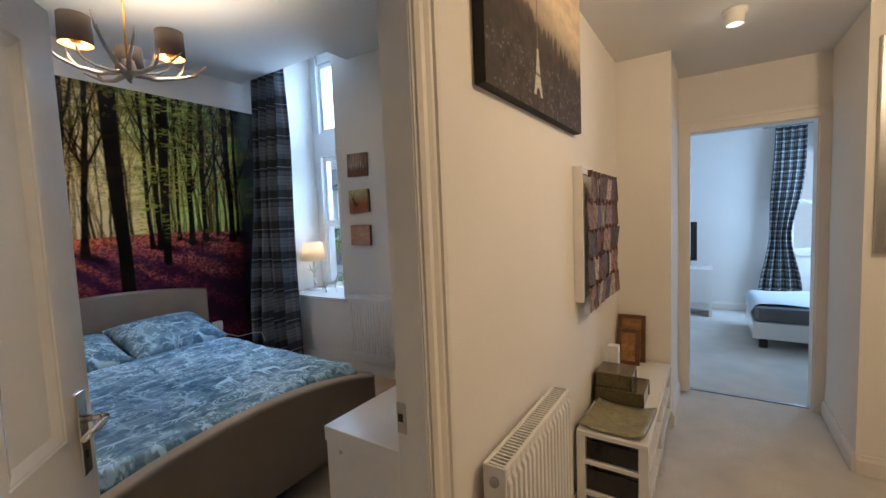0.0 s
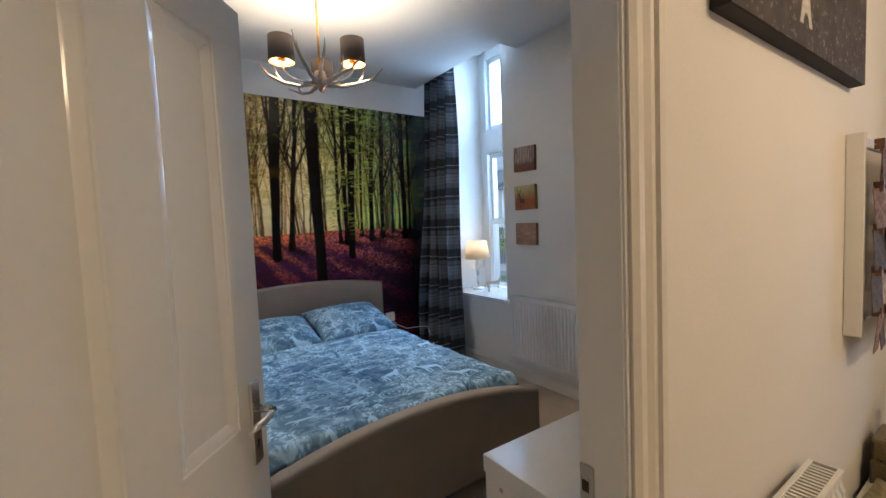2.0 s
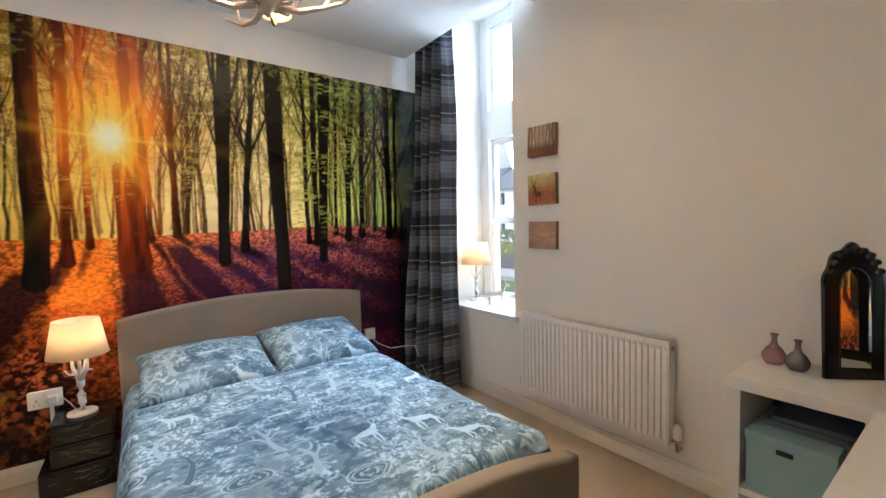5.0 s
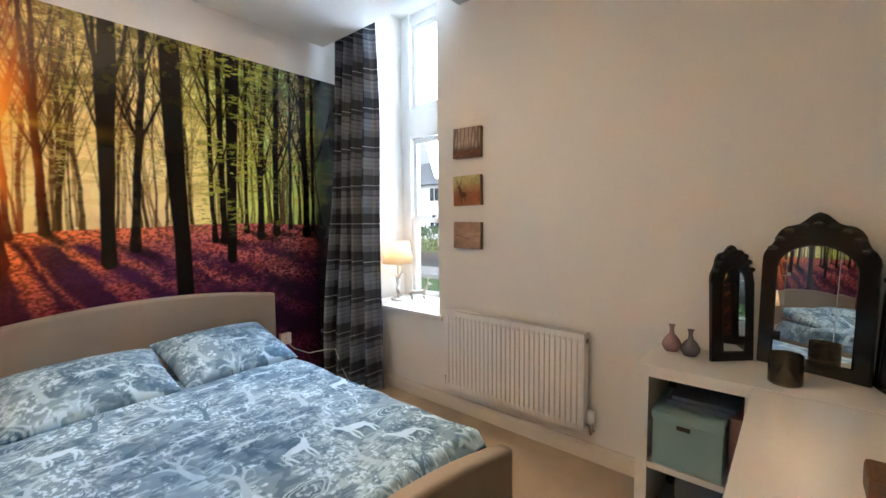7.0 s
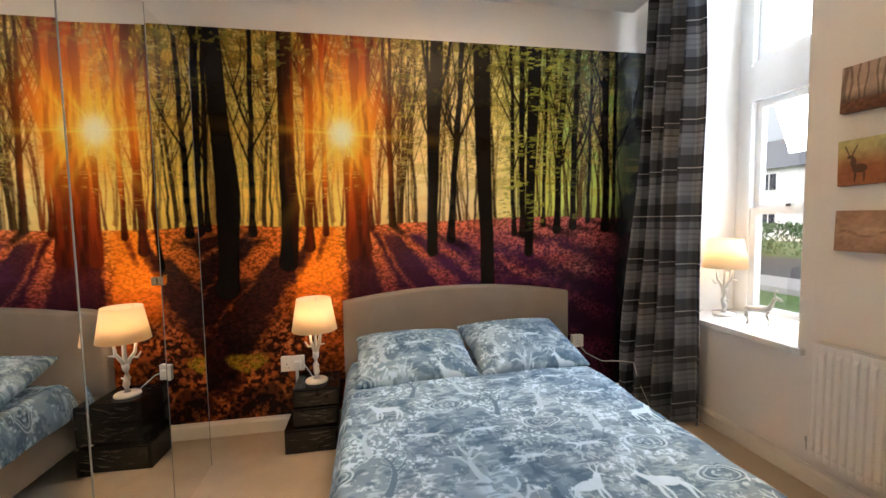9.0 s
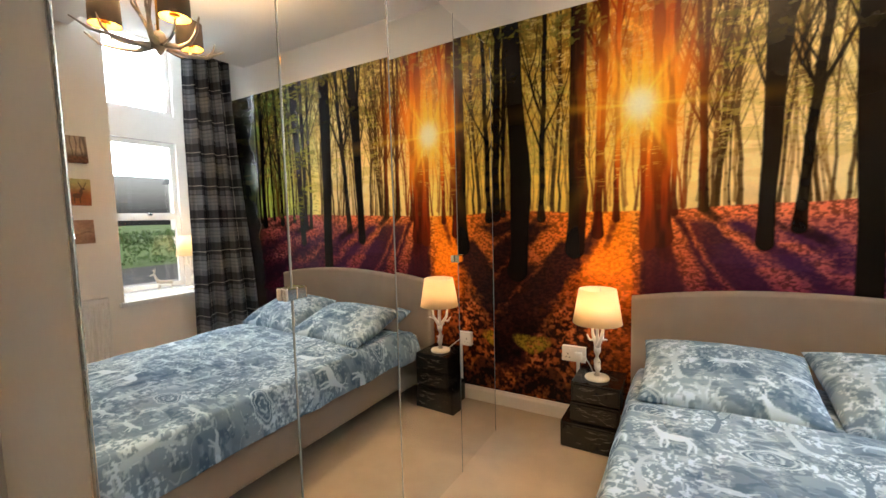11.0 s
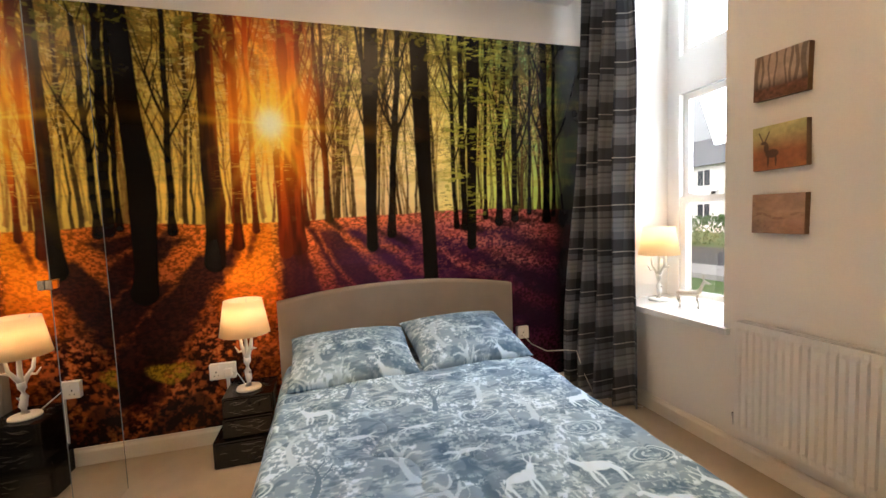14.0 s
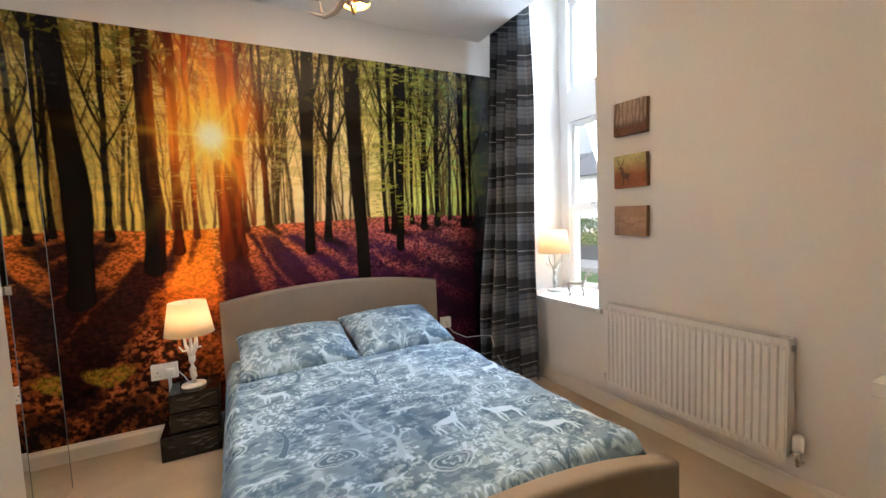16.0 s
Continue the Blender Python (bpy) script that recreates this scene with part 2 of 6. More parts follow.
def sheet(bm, nu, nv, f, uv=None):
    """A grid of nu by nv cells through f(u, v), u and v from 0 to 1."""
    vs = [[bm.verts.new(f(i / nu, j / nv)) for i in range(nu + 1)] for j in range(nv + 1)]
    lay = bm.loops.layers.uv.new("UVMap") if uv else None
    for j in range(nv):
        for i in range(nu):
            fc = bm.faces.new((vs[j][i], vs[j][i + 1], vs[j + 1][i + 1], vs[j + 1][i]))
            fc.smooth = True
            if uv:
                for lp, (a, b) in zip(fc.loops, ((i, j), (i + 1, j), (i + 1, j + 1), (i, j + 1))):
                    lp[lay].uv = uv(a / nu, b / nv)
    return bm


def finish(name, bm, mat):
    me = bpy.data.meshes.new(name)
    bm.to_mesh(me)
    bm.free()
    me.materials.append(mat)
    return me


def part(name, bm, mat, parent, label=""):
    ob = new(name, finish(name, bm, mat))
    ob.parent = parent
    if label:
        ob["label"] = label
    return ob


def thing(name, label, category, bm=None, mat=None, group="", base=None):
    ob = new(name, finish(name, bm, mat) if bm else None)
    if base:
        ob.location = base
    return tagged(ob, label, category, group)


def structure(name, bm, mat, label="", category=""):
    return tagged(new(name, finish(name, bm, mat)), label, category, "", "structure")


# smooth lattice noise on arrays, for prints and cloth
LATTICES = {}


def lattice(u, v, cell, seed):
    seed = seed % 64
    if seed not in LATTICES:
        LATTICES[seed] = np.random.RandomState(seed).rand(257, 257)
    g = LATTICES[seed]
    x, y = u / cell + 400.0, v / cell + 400.0
    i, j = np.floor(x).astype(int), np.floor(y).astype(int)
    a, b = x - i, y - j
    a, b = a * a * (3 - 2 * a), b * b * (3 - 2 * b)
    i, j = i % 256, j % 256
    return (g[i, j] * (1 - a) + g[i + 1, j] * a) * (1 - b) + (g[i, j + 1] * (1 - a) + g[i + 1, j + 1] * a) * b


def cloud(u, v, cell, seed, octaves=4):
    s, w, t = 0, 1.0, 0
    for k in range(octaves):
        s, t, w = s + w * lattice(u, v, cell / 2 ** k, seed + k), t + w, w * 0.55
    return s / t


def smooth(e0, e1, x):
    t = np.clip((x - e0) / (e1 - e0), 0, 1)
    return t * t * (3 - 2 * t)


def grid_mesh(name, xyz, colours, mat):
    """A smooth grid from an array of places (rows, columns, 3) with a printed colour at each."""
    nv, nu = xyz.shape[:2]
    idx = np.arange(nu * nv).reshape(nv, nu)
    quads = np.stack((idx[:-1, :-1], idx[:-1, 1:], idx[1:, 1:], idx[1:, :-1]), -1).reshape(-1, 4)
    me = bpy.data.meshes.new(name)
    me.vertices.add(nu * nv)
    me.vertices.foreach_set("co", xyz.reshape(-1).astype(np.float32))
    me.loops.add(quads.size)
    me.loops.foreach_set("vertex_index", quads.reshape(-1).astype(np.int32))
    me.polygons.add(len(quads))
    me.polygons.foreach_set("loop_start", np.arange(0, quads.size, 4, dtype=np.int32))
    me.polygons.foreach_set("use_smooth", np.ones(len(quads), dtype=bool))
    me.update(calc_edges=True)
    if colours is not None:
        at = me.attributes.new("print", "FLOAT_COLOR", "POINT")
        rgba = np.concatenate((colours, np.ones((nv, nu, 1))), -1)
        at.data.foreach_set("color", rgba.reshape(-1).astype(np.float32))
    me.materials.append(mat)
    return me


# ---------------------------------------------------------------- the large structure
MX, WY, HX, RX = -6.10, 4.59, -2.53, -2.612     # mural wall, picture wall, hall face and bedroom face of the door wall
CZ, HZ, SY = 2.92, 2.42, 0.82                  # bedroom and hall ceilings, wall behind the wardrobe
DY0, DY1, DZ = 1.565, 2.522, 2.00               # bedroom door's clear opening
WX0, WX1, WZ0, WZ1, FY = -5.865, -5.0, 0.70, 3.32, 5.06

structure("wall_west", boxes((MX - 0.2, MX, SY - 0.2, 5.3, 0, 3.6)), WALL, "cream painted wall above and behind the forest mural", "wall")
structure("wall_north", boxes((MX, WX0, WY, 5.3, 0, 3.6), (WX1, RX, WY, 5.3, 0, 3.6), (WX0, WX1, WY, 5.3, 0, WZ0 - 0.035), (WX0, WX1, WY, 5.3, WZ1, 3.6)),
          WALL, "cream painted plaster wall with a deep window recess", "wall")
structure("wall_south", boxes((MX, RX, SY - 0.2, SY, 0, 3.6)), WALL, "cream painted wall behind the wardrobe", "wall")
structure("wall_east", boxes((RX, HX, SY - 0.2, DY0 - 0.03, 0, 3.6), (RX, HX, DY1 + 0.03, 5.3, 0, 3.6), (RX, HX, DY0 - 0.03, DY1 + 0.03, DZ + 0.03, 3.6)),
          HALLWALL, "cream painted partition wall between hall and bedroom", "wall")
structure("ceiling_1", boxes((MX, RX, SY, 4.36, CZ, CZ + 0.04), (-4.79, RX, 4.36, WY, CZ, CZ + 0.04), (MX, -4.75, 4.32, 4.36, CZ + 0.04, 3.6),
                             (-4.79, -4.75, 4.36, WY, CZ + 0.04, 3.6), (MX, -4.75, 4.36, WY, 3.5, 3.6)), CEIL, "white bedroom ceiling cut back at the tall window", "ceiling")
structure("floor_1", boxes((MX, RX + 0.035, SY, WY, -0.1, 0)), CARPET, "beige fitted bedroom carpet", "carpet")

# hall
structure("floor_2", boxes((RX + 0.035, 0.2, -0.4, 5.478, -0.1, -0.002)), HALLCARPET, "grey fitted hall carpet", "carpet")
structure("ceiling_2", boxes((HX, 0.2, -0.4, 5.478, HZ, HZ + 0.1)), CEIL, "white hall ceiling", "ceiling")
structure("wall_hall_nib", boxes((HX, -2.205, 4.79, 5.478, 0, HZ)), HALLWALL, "cream painted wall return at the end of the hall", "wall")
EX0, EX1 = -2.13, -1.405
structure("wall_hall_end", boxes((-2.62, EX0 - 0.03, 5.478, 5.60, 0, 2.6), (EX1 + 0.03, 0.2, 5.478, 5.60, 0, 2.6), (EX0 - 0.03, EX1 + 0.03, 5.478, 5.60, 2.03, 2.6)),
          HALLWALL, "cream painted wall around the living room doorway", "wall")
structure("wall_hall_east", boxes((-1.34, 0.2, 4.72, 5.478, 0, HZ), (0.2, 0.3, -0.4, 4.72, 0, HZ)), HALLWALL, "cream painted hall wall", "wall")
structure("wall_hall_south", boxes((-2.6, 0.3, -0.5, -0.4, 0, HZ)), HALLWALL, "cream painted hall wall", "wall")
# living room
structure("floor_3", boxes((-3.6, -0.3, 5.478, 8.72, -0.1, -0.003)), HALLCARPET, "pale grey fitted living room carpet", "carpet")
structure("wall_living_north", boxes((-3.7, -1.16, 8.72, 8.85, 0, 2.8), (-0.62, -0.3, 8.72, 8.85, 0, 2.8), (-1.16, -0.62, 8.72, 8.85, 0, 0.80), (-1.16, -0.62, 8.72, 8.85, 2.15, 2.8)), WALL, "white painted living room wall with a window", "wall")
structure("wall_living_west", boxes((-3.7, -3.6, 5.3, 8.72, 0, 2.8)), WALL, "white painted living room wall", "wall")
structure("wall_living_east", boxes((-0.5, -0.2, 5.6, 7.3, 0, 2.8), (-0.5, -0.2, 8.45, 8.72, 0, 2.8), (-0.5, -0.2, 7.3, 8.45, 0, 0.75), (-0.5, -0.2, 7.3, 8.45, 2.2, 2.8)),
          WALL, "white painted living room wall with a window", "wall")
structure("ceiling_3", boxes((-3.6, -0.3, 5.6, 8.72, 2.7, 2.8)), CEIL, "white living room ceiling", "ceiling")
tagged(structure("threshold_bar", boxes((EX0, EX1, 5.52, 5.56, -0.002, 0.006), bevel=0.002), STEEL), "metal carpet threshold bar in the doorway", "threshold")


def skirting(name, runs, h=0.105):
    """runs: (x0, y0, x1, y1, side): a moulded board along a wall line; side is the direction into the room."""
    holder = structure(name, boxes((0, 0.001, 0, 0.001, -0.09, -0.089)), SATIN, "cream painted moulded skirting board", "skirting")
    for x0, y0, x1, y1, (sx, sy) in runs:
        bm = bmesh.new()
        prof = [(0, 0), (0.016, 0), (0.016, h - 0.028), (0.013, h - 0.02), (0.009, h - 0.012), (0.007, h), (0, h)]
        a, b = Vector((x0, y0, 0)), Vector((x1, y1, 0))
        n = Vector((sx, sy, 0))
        ra = [bm.verts.new(a + n * p + Vector((0, 0, q))) for p, q in prof]
        rb = [bm.verts.new(b + n * p + Vector((0, 0, q))) for p, q in prof]
        k = len(prof)
        for i in range(k):
            bm.faces.new((ra[i], ra[(i + 1) % k], rb[(i + 1) % k], rb[i]))
        bm.faces.new(ra)
        bm.faces.new(list(reversed(rb)))
        bmesh.ops.recalc_face_normals(bm, faces=bm.faces)
        part("board", bm, SATIN, holder)


skirting("baseboard_1", [(MX, SY, MX, WY, (1, 0)), (MX + 0.016, WY, RX, WY, (0, -1)), (RX, DY1 + 0.13, RX, WY - 0.016, (-1, 0))])
skirting("baseboard_2", [(HX, DY1 + 0.13, HX, 4.79, (1, 0)), (-2.205, 4.79, -2.205, 5.478, (1, 0)), (-1.34, 4.72, -1.34, 5.478, (-1, 0)), (-1.34, 4.72, 0.2, 4.72, (0, -1))])
skirting("baseboard_3", [(-3.6, 8.72, -0.5, 8.72, (0, -1))])


def door_case(name, y0, y1, x0, x1, top, faces, label):
    """Lining, stops and moulded architraves round an opening in a wall across x."""
    h = structure(name, boxes((x0, x1, y0 - 0.03, y0, 0, top + 0.03)), GLOSS, label, "door frame")
    part("jamb", boxes((x0, x1, y1, y1 + 0.03, 0, top + 0.03)), GLOSS, h)
    part("head", boxes((x0, x1, y0, y1, top, top + 0.03)), GLOSS, h)
    part("stop", boxes((x0 + 0.026, x1 - 0.004, y1 - 0.004, y1, 0, top)), GLOSS, h)
    part("stop", boxes((x0 + 0.042, x1 - 0.004, y0, y0 + 0.012, 0, top)), GLOSS, h)
    for fx, s in faces:
        prof = [(0.008, 0), (0.008, 0.010), (0.02, 0.016), (0.034, 0.016), (0.040, 0.012), (0.052, 0.018), (0.060, 0.019), (0.064, 0.025), (0.078, 0.026), (0.083, 0.02), (0.083, 0)]
        for sign, edge in ((1, y1), (-1, y0)):
            bm = bmesh.new()
            prism(bm, [(fx + s * q, edge + sign * p) for p, q in prof], "z", 0, top + 0.1)
            part("architrave", bm, SATIN if s > 0 else GLOSS, h)
        bm = bmesh.new()
        a = [bm.verts.new((fx + s * q, y0 - 0.008, top + p)) for p, q in prof]
        b = [bm.verts.new((fx + s * q, y1 + 0.008, top + p)) for p, q in prof]
        for i in range(len(prof)):
            bm.faces.new((a[i], a[(i + 1) % len(prof)], b[(i + 1) % len(prof)], b[i]))
        bmesh.ops.recalc_face_normals(bm, faces=bm.faces)
        part("architrave", bm, SATIN if s > 0 else GLOSS, h)
    return h


case = door_case("door_frame_1", DY0, DY1, RX - 0.004, HX + 0.004, DZ, [(HX, 1)], "white gloss door lining with moulded architrave")
part("strike_plate", boxes((-2.613, -2.586, DY1 - 0.0060, DY1 - 0.0035, 0.938, 1.013), (-2.611, -2.595, DY1 - 0.0075, DY1 - 0.006, 0.956, 0.964), (-2.611, -2.595, DY1 - 0.0075, DY1 - 0.006, 0.988, 0.996)), STEEL, case, "brushed steel latch strike plate")
part("latch_hole", boxes((-2.609, -2.595, DY1 - 0.0066, DY1 - 0.0059, 0.966, 0.986)), DARK, case)

# end doorway, in a wall across y
hd = structure("door_frame_2", boxes((EX0 - 0.03, EX0, 5.474, 5.604, 0, 2.03)), SATIN, "cream painted door lining and architrave", "door frame")
part("jamb", boxes((EX1, EX1 + 0.03, 5.474, 5.604, 0, 2.03)), SATIN, hd)
part("head", boxes((EX0, EX1, 5.474, 5.604, 2.0, 2.03)), SATIN, hd)
part("architrave", boxes((EX0 - 0.085, EX0 - 0.008, 5.455, 5.478, 0, 2.085), (EX0 - 0.085, EX0 - 0.06, 5.449, 5.456, 0, 2.085)), SATIN, hd)
part("architrave", boxes((EX1 + 0.008, EX1 + 0.065, 5.455, 5.478, 0, 2.085)), SATIN, hd)
part("architrave", boxes((EX0 - 0.008, EX1 + 0.008, 5.455, 5.478, 2.008, 2.085), (EX0 - 0.085, EX1 + 0.06, 5.447, 5.456, 2.062, 2.09)), SATIN, hd)
for z in (0.25, 1.0, 1.75):
    part("hinge", boxes((EX0 - 0.001, EX0 + 0.002, 5.50, 5.53, z, z + 0.09)), STEEL, hd)

# ---------------------------------------------------------------- window, sill and outside
win = structure("window_1", boxes((WX0, WX0 + 0.13, FY, FY + 0.07, WZ0, WZ1)), GLOSS, "tall white painted sash window in a deep recess", "window")
part("window_frame", boxes((WX1 - 0.13, WX1, FY, FY + 0.07, WZ0, WZ1)), GLOSS, win)
part("transom", boxes((WX0 + 0.13, WX1 - 0.13, FY - 0.02, FY + 0.07, 2.19, 2.46)), GLOSS, win)
part("head_rail", boxes((WX0 + 0.13, WX1 - 0.13, FY, FY + 0.07, WZ1 - 0.1, WZ1)), GLOSS, win)
for z0, z1, d in ((WZ0 + 0.02, 1.45, 0.0), (1.43, 2.19, 0.03), (2.46, WZ1 - 0.1, 0.03)):
    s = part("sash", boxes((WX0 + 0.13, WX0 + 0.175, FY - 0.01 + d, FY + 0.03 + d, z0, z1), (WX1 - 0.175, WX1 - 0.13, FY - 0.01 + d, FY + 0.03 + d, z0, z1),
                           (WX0 + 0.175, WX1 - 0.175, FY - 0.01 + d, FY + 0.03 + d, z0, z0 + 0.045), (WX0 + 0.175, WX1 - 0.175, FY - 0.01 + d, FY + 0.03 + d, z1 - 0.045, z1)), GLOSS, win)
    p = part("pane", boxes((WX0 + 0.17, WX1 - 0.17, FY + 0.008 + d, FY + 0.012 + d, z0 + 0.04, z1 - 0.04)), PANE, s)
    p.visible_shadow = False
part("bead", boxes((WX0 + 0.11, WX0 + 0.13, FY - 0.022, FY, WZ0, 2.2), (WX0 + 0.11, WX0 + 0.13, FY - 0.022, FY, 2.44, WZ1)), GLOSS, win)
part("sash_catch", boxes((-5.47, -5.43, FY - 0.03, FY, 1.45, 1.475), bevel=0.004), CHROME, win)
tagged(structure("window_sill", boxes((WX0, WX1, WY - 0.035, FY, WZ0 - 0.035, WZ0 + 0.003), (WX1, WX1 + 0.04, WY - 0.035, WY, WZ0 - 0.035, WZ0 + 0.003), bevel=0.006), GLOSS), "white painted deep wooden window sill", "window sill")
wl = structure("window_2", boxes((-0.42, -0.36, 7.3, 7.36, 0.75, 2.2)), GLOSS, "white painted living room window", "window")
part("window_frame", boxes((-0.42, -0.36, 8.39, 8.45, 0.75, 2.2), (-0.42, -0.36, 7.36, 8.39, 0.75, 0.81), (-0.42, -0.36, 7.36, 8.39, 2.14, 2.2), (-0.42, -0.36, 7.36, 8.39, 1.42, 1.47), (-0.42, -0.36, 7.86, 7.9, 0.81, 2.14)), GLOSS, wl)
for a, b in ((7.36, 7.86), (7.9, 8.39)):
    part("pane", boxes((-0.392, -0.388, a, b, 0.81, 2.14)), PANE, wl).visible_shadow = False

wn3 = structure("window_3", boxes((-1.16, -1.10, 8.76, 8.82, 0.80, 2.15)), GLOSS, "white painted sash window beside the patterned curtain", "window")
part("window_frame", boxes((-0.68, -0.62, 8.76, 8.82, 0.80, 2.15), (-1.10, -0.68, 8.76, 8.82, 0.80, 0.86), (-1.10, -0.68, 8.76, 8.82, 2.09, 2.15), (-1.10, -0.68, 8.755, 8.82, 1.44, 1.49)), GLOSS, wn3)
part("window_sill", boxes((-1.18, -0.60, 8.68, 8.76, 0.775, 0.80), bevel=0.004), GLOSS, wn3)
for z0, z1 in ((0.86, 1.44), (1.49, 2.09)):
    part("pane", boxes((-1.10, -0.68, 8.788, 8.792, z0, z1)), PANE, wn3).visible_shadow = False

bm = bmesh.new()
sheet(bm, 8, 8, lambda u, v: (-300 + 600 * u, 5.35 + 500 * v * v + 0.001, -0.35))
structure("ground", bm, GRASS, "mown grass and gardens outside the window", "ground")
structure("road", boxes((-80, 60, 13, 19, -0.5, -0.33)), ROAD, "grey asphalt road outside", "road")
structure("pavement", boxes((-80, 60, 11.4, 13, -0.5, -0.22)), material("paving", (0.3, 0.29, 0.28), 0.9, vary=0.2), "pale paved footway with a kerb", "pavement")


def house(x, y, w, d, h, label):
    hs = thing("house", label, "house", base=(x, y, -0.35))
    part("wall", boxes((-w / 2, w / 2, 0, d, 0, h)), RENDERED, hs)
    bm = bmesh.new()
    prism(bm, [(-0.4, h - 0.05), (d / 2, h + 2.6), (d + 0.4, h - 0.05)], "x", -w / 2 - 0.3, w / 2 + 0.3)
    part("roof", bm, SLATE, hs, "dark slate pitched roof")
    for k in range(int(w // 3)):
        for z in (0.9, 3.4):
            wx = -w / 2 + 1.2 + 3 * k
            wi = part("window", boxes((wx, wx + 1.2, -0.06, 0.02, z, z + 1.3)), GLOSS, hs)
            part("pane", boxes((wx + 0.1, wx + 0.55, -0.075, -0.06, z + 0.1, z + 1.2), (wx + 0.65, wx + 1.1, -0.075, -0.06, z + 0.1, z + 1.2)), DARKGLASS, wi)
    return hs


house(-27.0, 30, 11, 8, 5.0, "white rendered house with a dark slate roof across the road")
# Invented house: its white front fills the living room pane with brightness.
house(1.5, 21, 9, 8, 5.2, "invented white rendered house that brightens the living room window view")
house(-40, 31, 11, 8, 5.2, "white rendered house with a dark slate roof across the road")


def hedge(x0, x1, y, h, seed, label):
    r = random.Random(seed)
    bm = bmesh.new()
    for k in range(int((x1 - x0) * 260)):
        p = Vector((r.uniform(x0, x1), y + r.gauss(0, 0.28), -0.35 + h * (1 - r.random() ** 2.2) + r.gauss(0, 0.06)))
        q = Euler((r.uniform(0, 6.3), r.uniform(0, 6.3), r.uniform(0, 6.3))).to_matrix()
        s = r.uniform(0.06, 0.13)
        bm.faces.new([bm.verts.new(p + q @ Vector(c) * s) for c in ((-1, 0, 0), (0, -0.5, 0.1), (1, 0, 0), (0, 0.5, 0.1))])
    return tagged(thing("hedge", label, "hedge", bm, LEAF), kind="stuff")


hedge(-34, -10, 20.5, 1.3, 3, "clipped green garden hedge across the road")

# ---------------------------------------------------------------- forest mural, printed on the wall
def mural():
    """A photographic print of an autumn beech wood against a low sun, as printed colour on the wall."""
    y0, y1, z0, z1, step = 0.95, WY - 0.002, 0.10, 2.63, 0.0046
    y, z = np.meshgrid(np.arange(y0, y1, step), np.linspace(z0, z1, int((z1 - z0) / step) + 1))
    sy, sz = 2.215, 1.99
    r = np.hypot(y - sy, z - sz)
    ang = np.arctan2(z - sz, y - sy)
    dz = z[1, 0] - z[0, 0]

    def mix(c, colour, f):
        return c * (1 - f[..., None]) + np.array(colour) * f[..., None]

    def stroke(c, pts, widths, tone, alpha=1.0, soft=0.0055):
        """A tapering painted limb along points (y, z)."""
        for (ya, za), (yb, zb), wa, wb in zip(pts, pts[1:], widths, widths[1:]):
            m = max(wa, wb) + 2 * soft
            i0, i1 = max(int((min(ya, yb) - m - y0) / step), 0), int((max(ya, yb) + m - y0) / step) + 2
            j0, j1 = max(int((min(za, zb) - m - z0) / dz), 0), int((max(za, zb) + m - z0) / dz) + 2
            v, w = y[j0:j1, i0:i1], z[j0:j1, i0:i1]
            if not v.size:
                continue
            ex, ey = yb - ya, zb - za
            s = np.clip(((v - ya) * ex + (w - za) * ey) / (ex * ex + ey * ey + 1e-9), 0, 1)
            d = np.hypot(v - ya - s * ex, w - za - s * ey) - (wa + (wb - wa) * s) / 2
            f = (smooth(soft, -soft, d) * alpha)[..., None]
            c[j0:j1, i0:i1] = c[j0:j1, i0:i1] * (1 - f) + np.array(tone) * f

    rr = np.random.RandomState(5)

    def tree(c, ya, yb, wa, wb, zb, tone, limbs, alpha=1.0, za=2.72, wander=0.012, fork=1.5):
        """A trunk from its foot (yb, zb) to its head (ya, za), with limbs that fork upwards."""
        n = 14
        k = np.linspace(0, 1, n)
        drift = np.cumsum(rr.uniform(-1, 1, n)) * wander * 0.5
        drift -= drift[-1] * k
        py = yb + (ya - yb) * k + drift
        pz = zb + (za - zb) * k
        pw = (wb + (wa - wb) * k) * (1 + rr.uniform(-.09, .09, n))
        pw[0] *= 1.45
        if limbs and wb > 0.027 and zb < 1.39:
            away = Vector((yb - sy, zb - 1.72)).normalized()
            reach = rr.uniform(0.10, 0.22)
            stroke(c, [(yb + away.x * reach * q, zb + away.y * reach * q) for q in (0, 0.35, 0.7, 1)], (wb * 1.2, wb * 1.1, wb, wb * 0.9), (.012, .005, .008), 0.6, 0.014)
        stroke(c, list(zip(py, pz)), pw, tone, alpha)
        for _ in range(limbs):
            i = rr.randint(4, n - 2)
            if pz[i] < fork:
                continue
            side, reach, w = rr.choice((-1, 1)), rr.uniform(0.25, 0.75), pw[i] * rr.uniform(0.28, 0.5)
            line, q = [(py[i], pz[i])], rr.uniform(0.25, 0.6)
            for m in range(5):
                q *= rr.uniform(0.6, 1.15)
                line.append((line[-1][0] + side * q * reach / 5, line[-1][1] + reach / 5))
            stroke(c, line, np.linspace(w, max(w * 0.25, 0.003), 6), tone, alpha)
            if w > 0.009:
                p = line[2]
                stroke(c, [p, (p[0] - side * 0.05, p[1] + 0.14), (p[0] - side * 0.06, p[1] + 0.30)], (w * 0.6, w * 0.4, 0.003), tone, alpha)

    # light between the trees, from amber over peach to fresh green
    ys = (0.9, 1.4, 1.9, 2.2, 2.6, 3.0, 3.4, 3.7, 4.1, 4.35, 4.6)
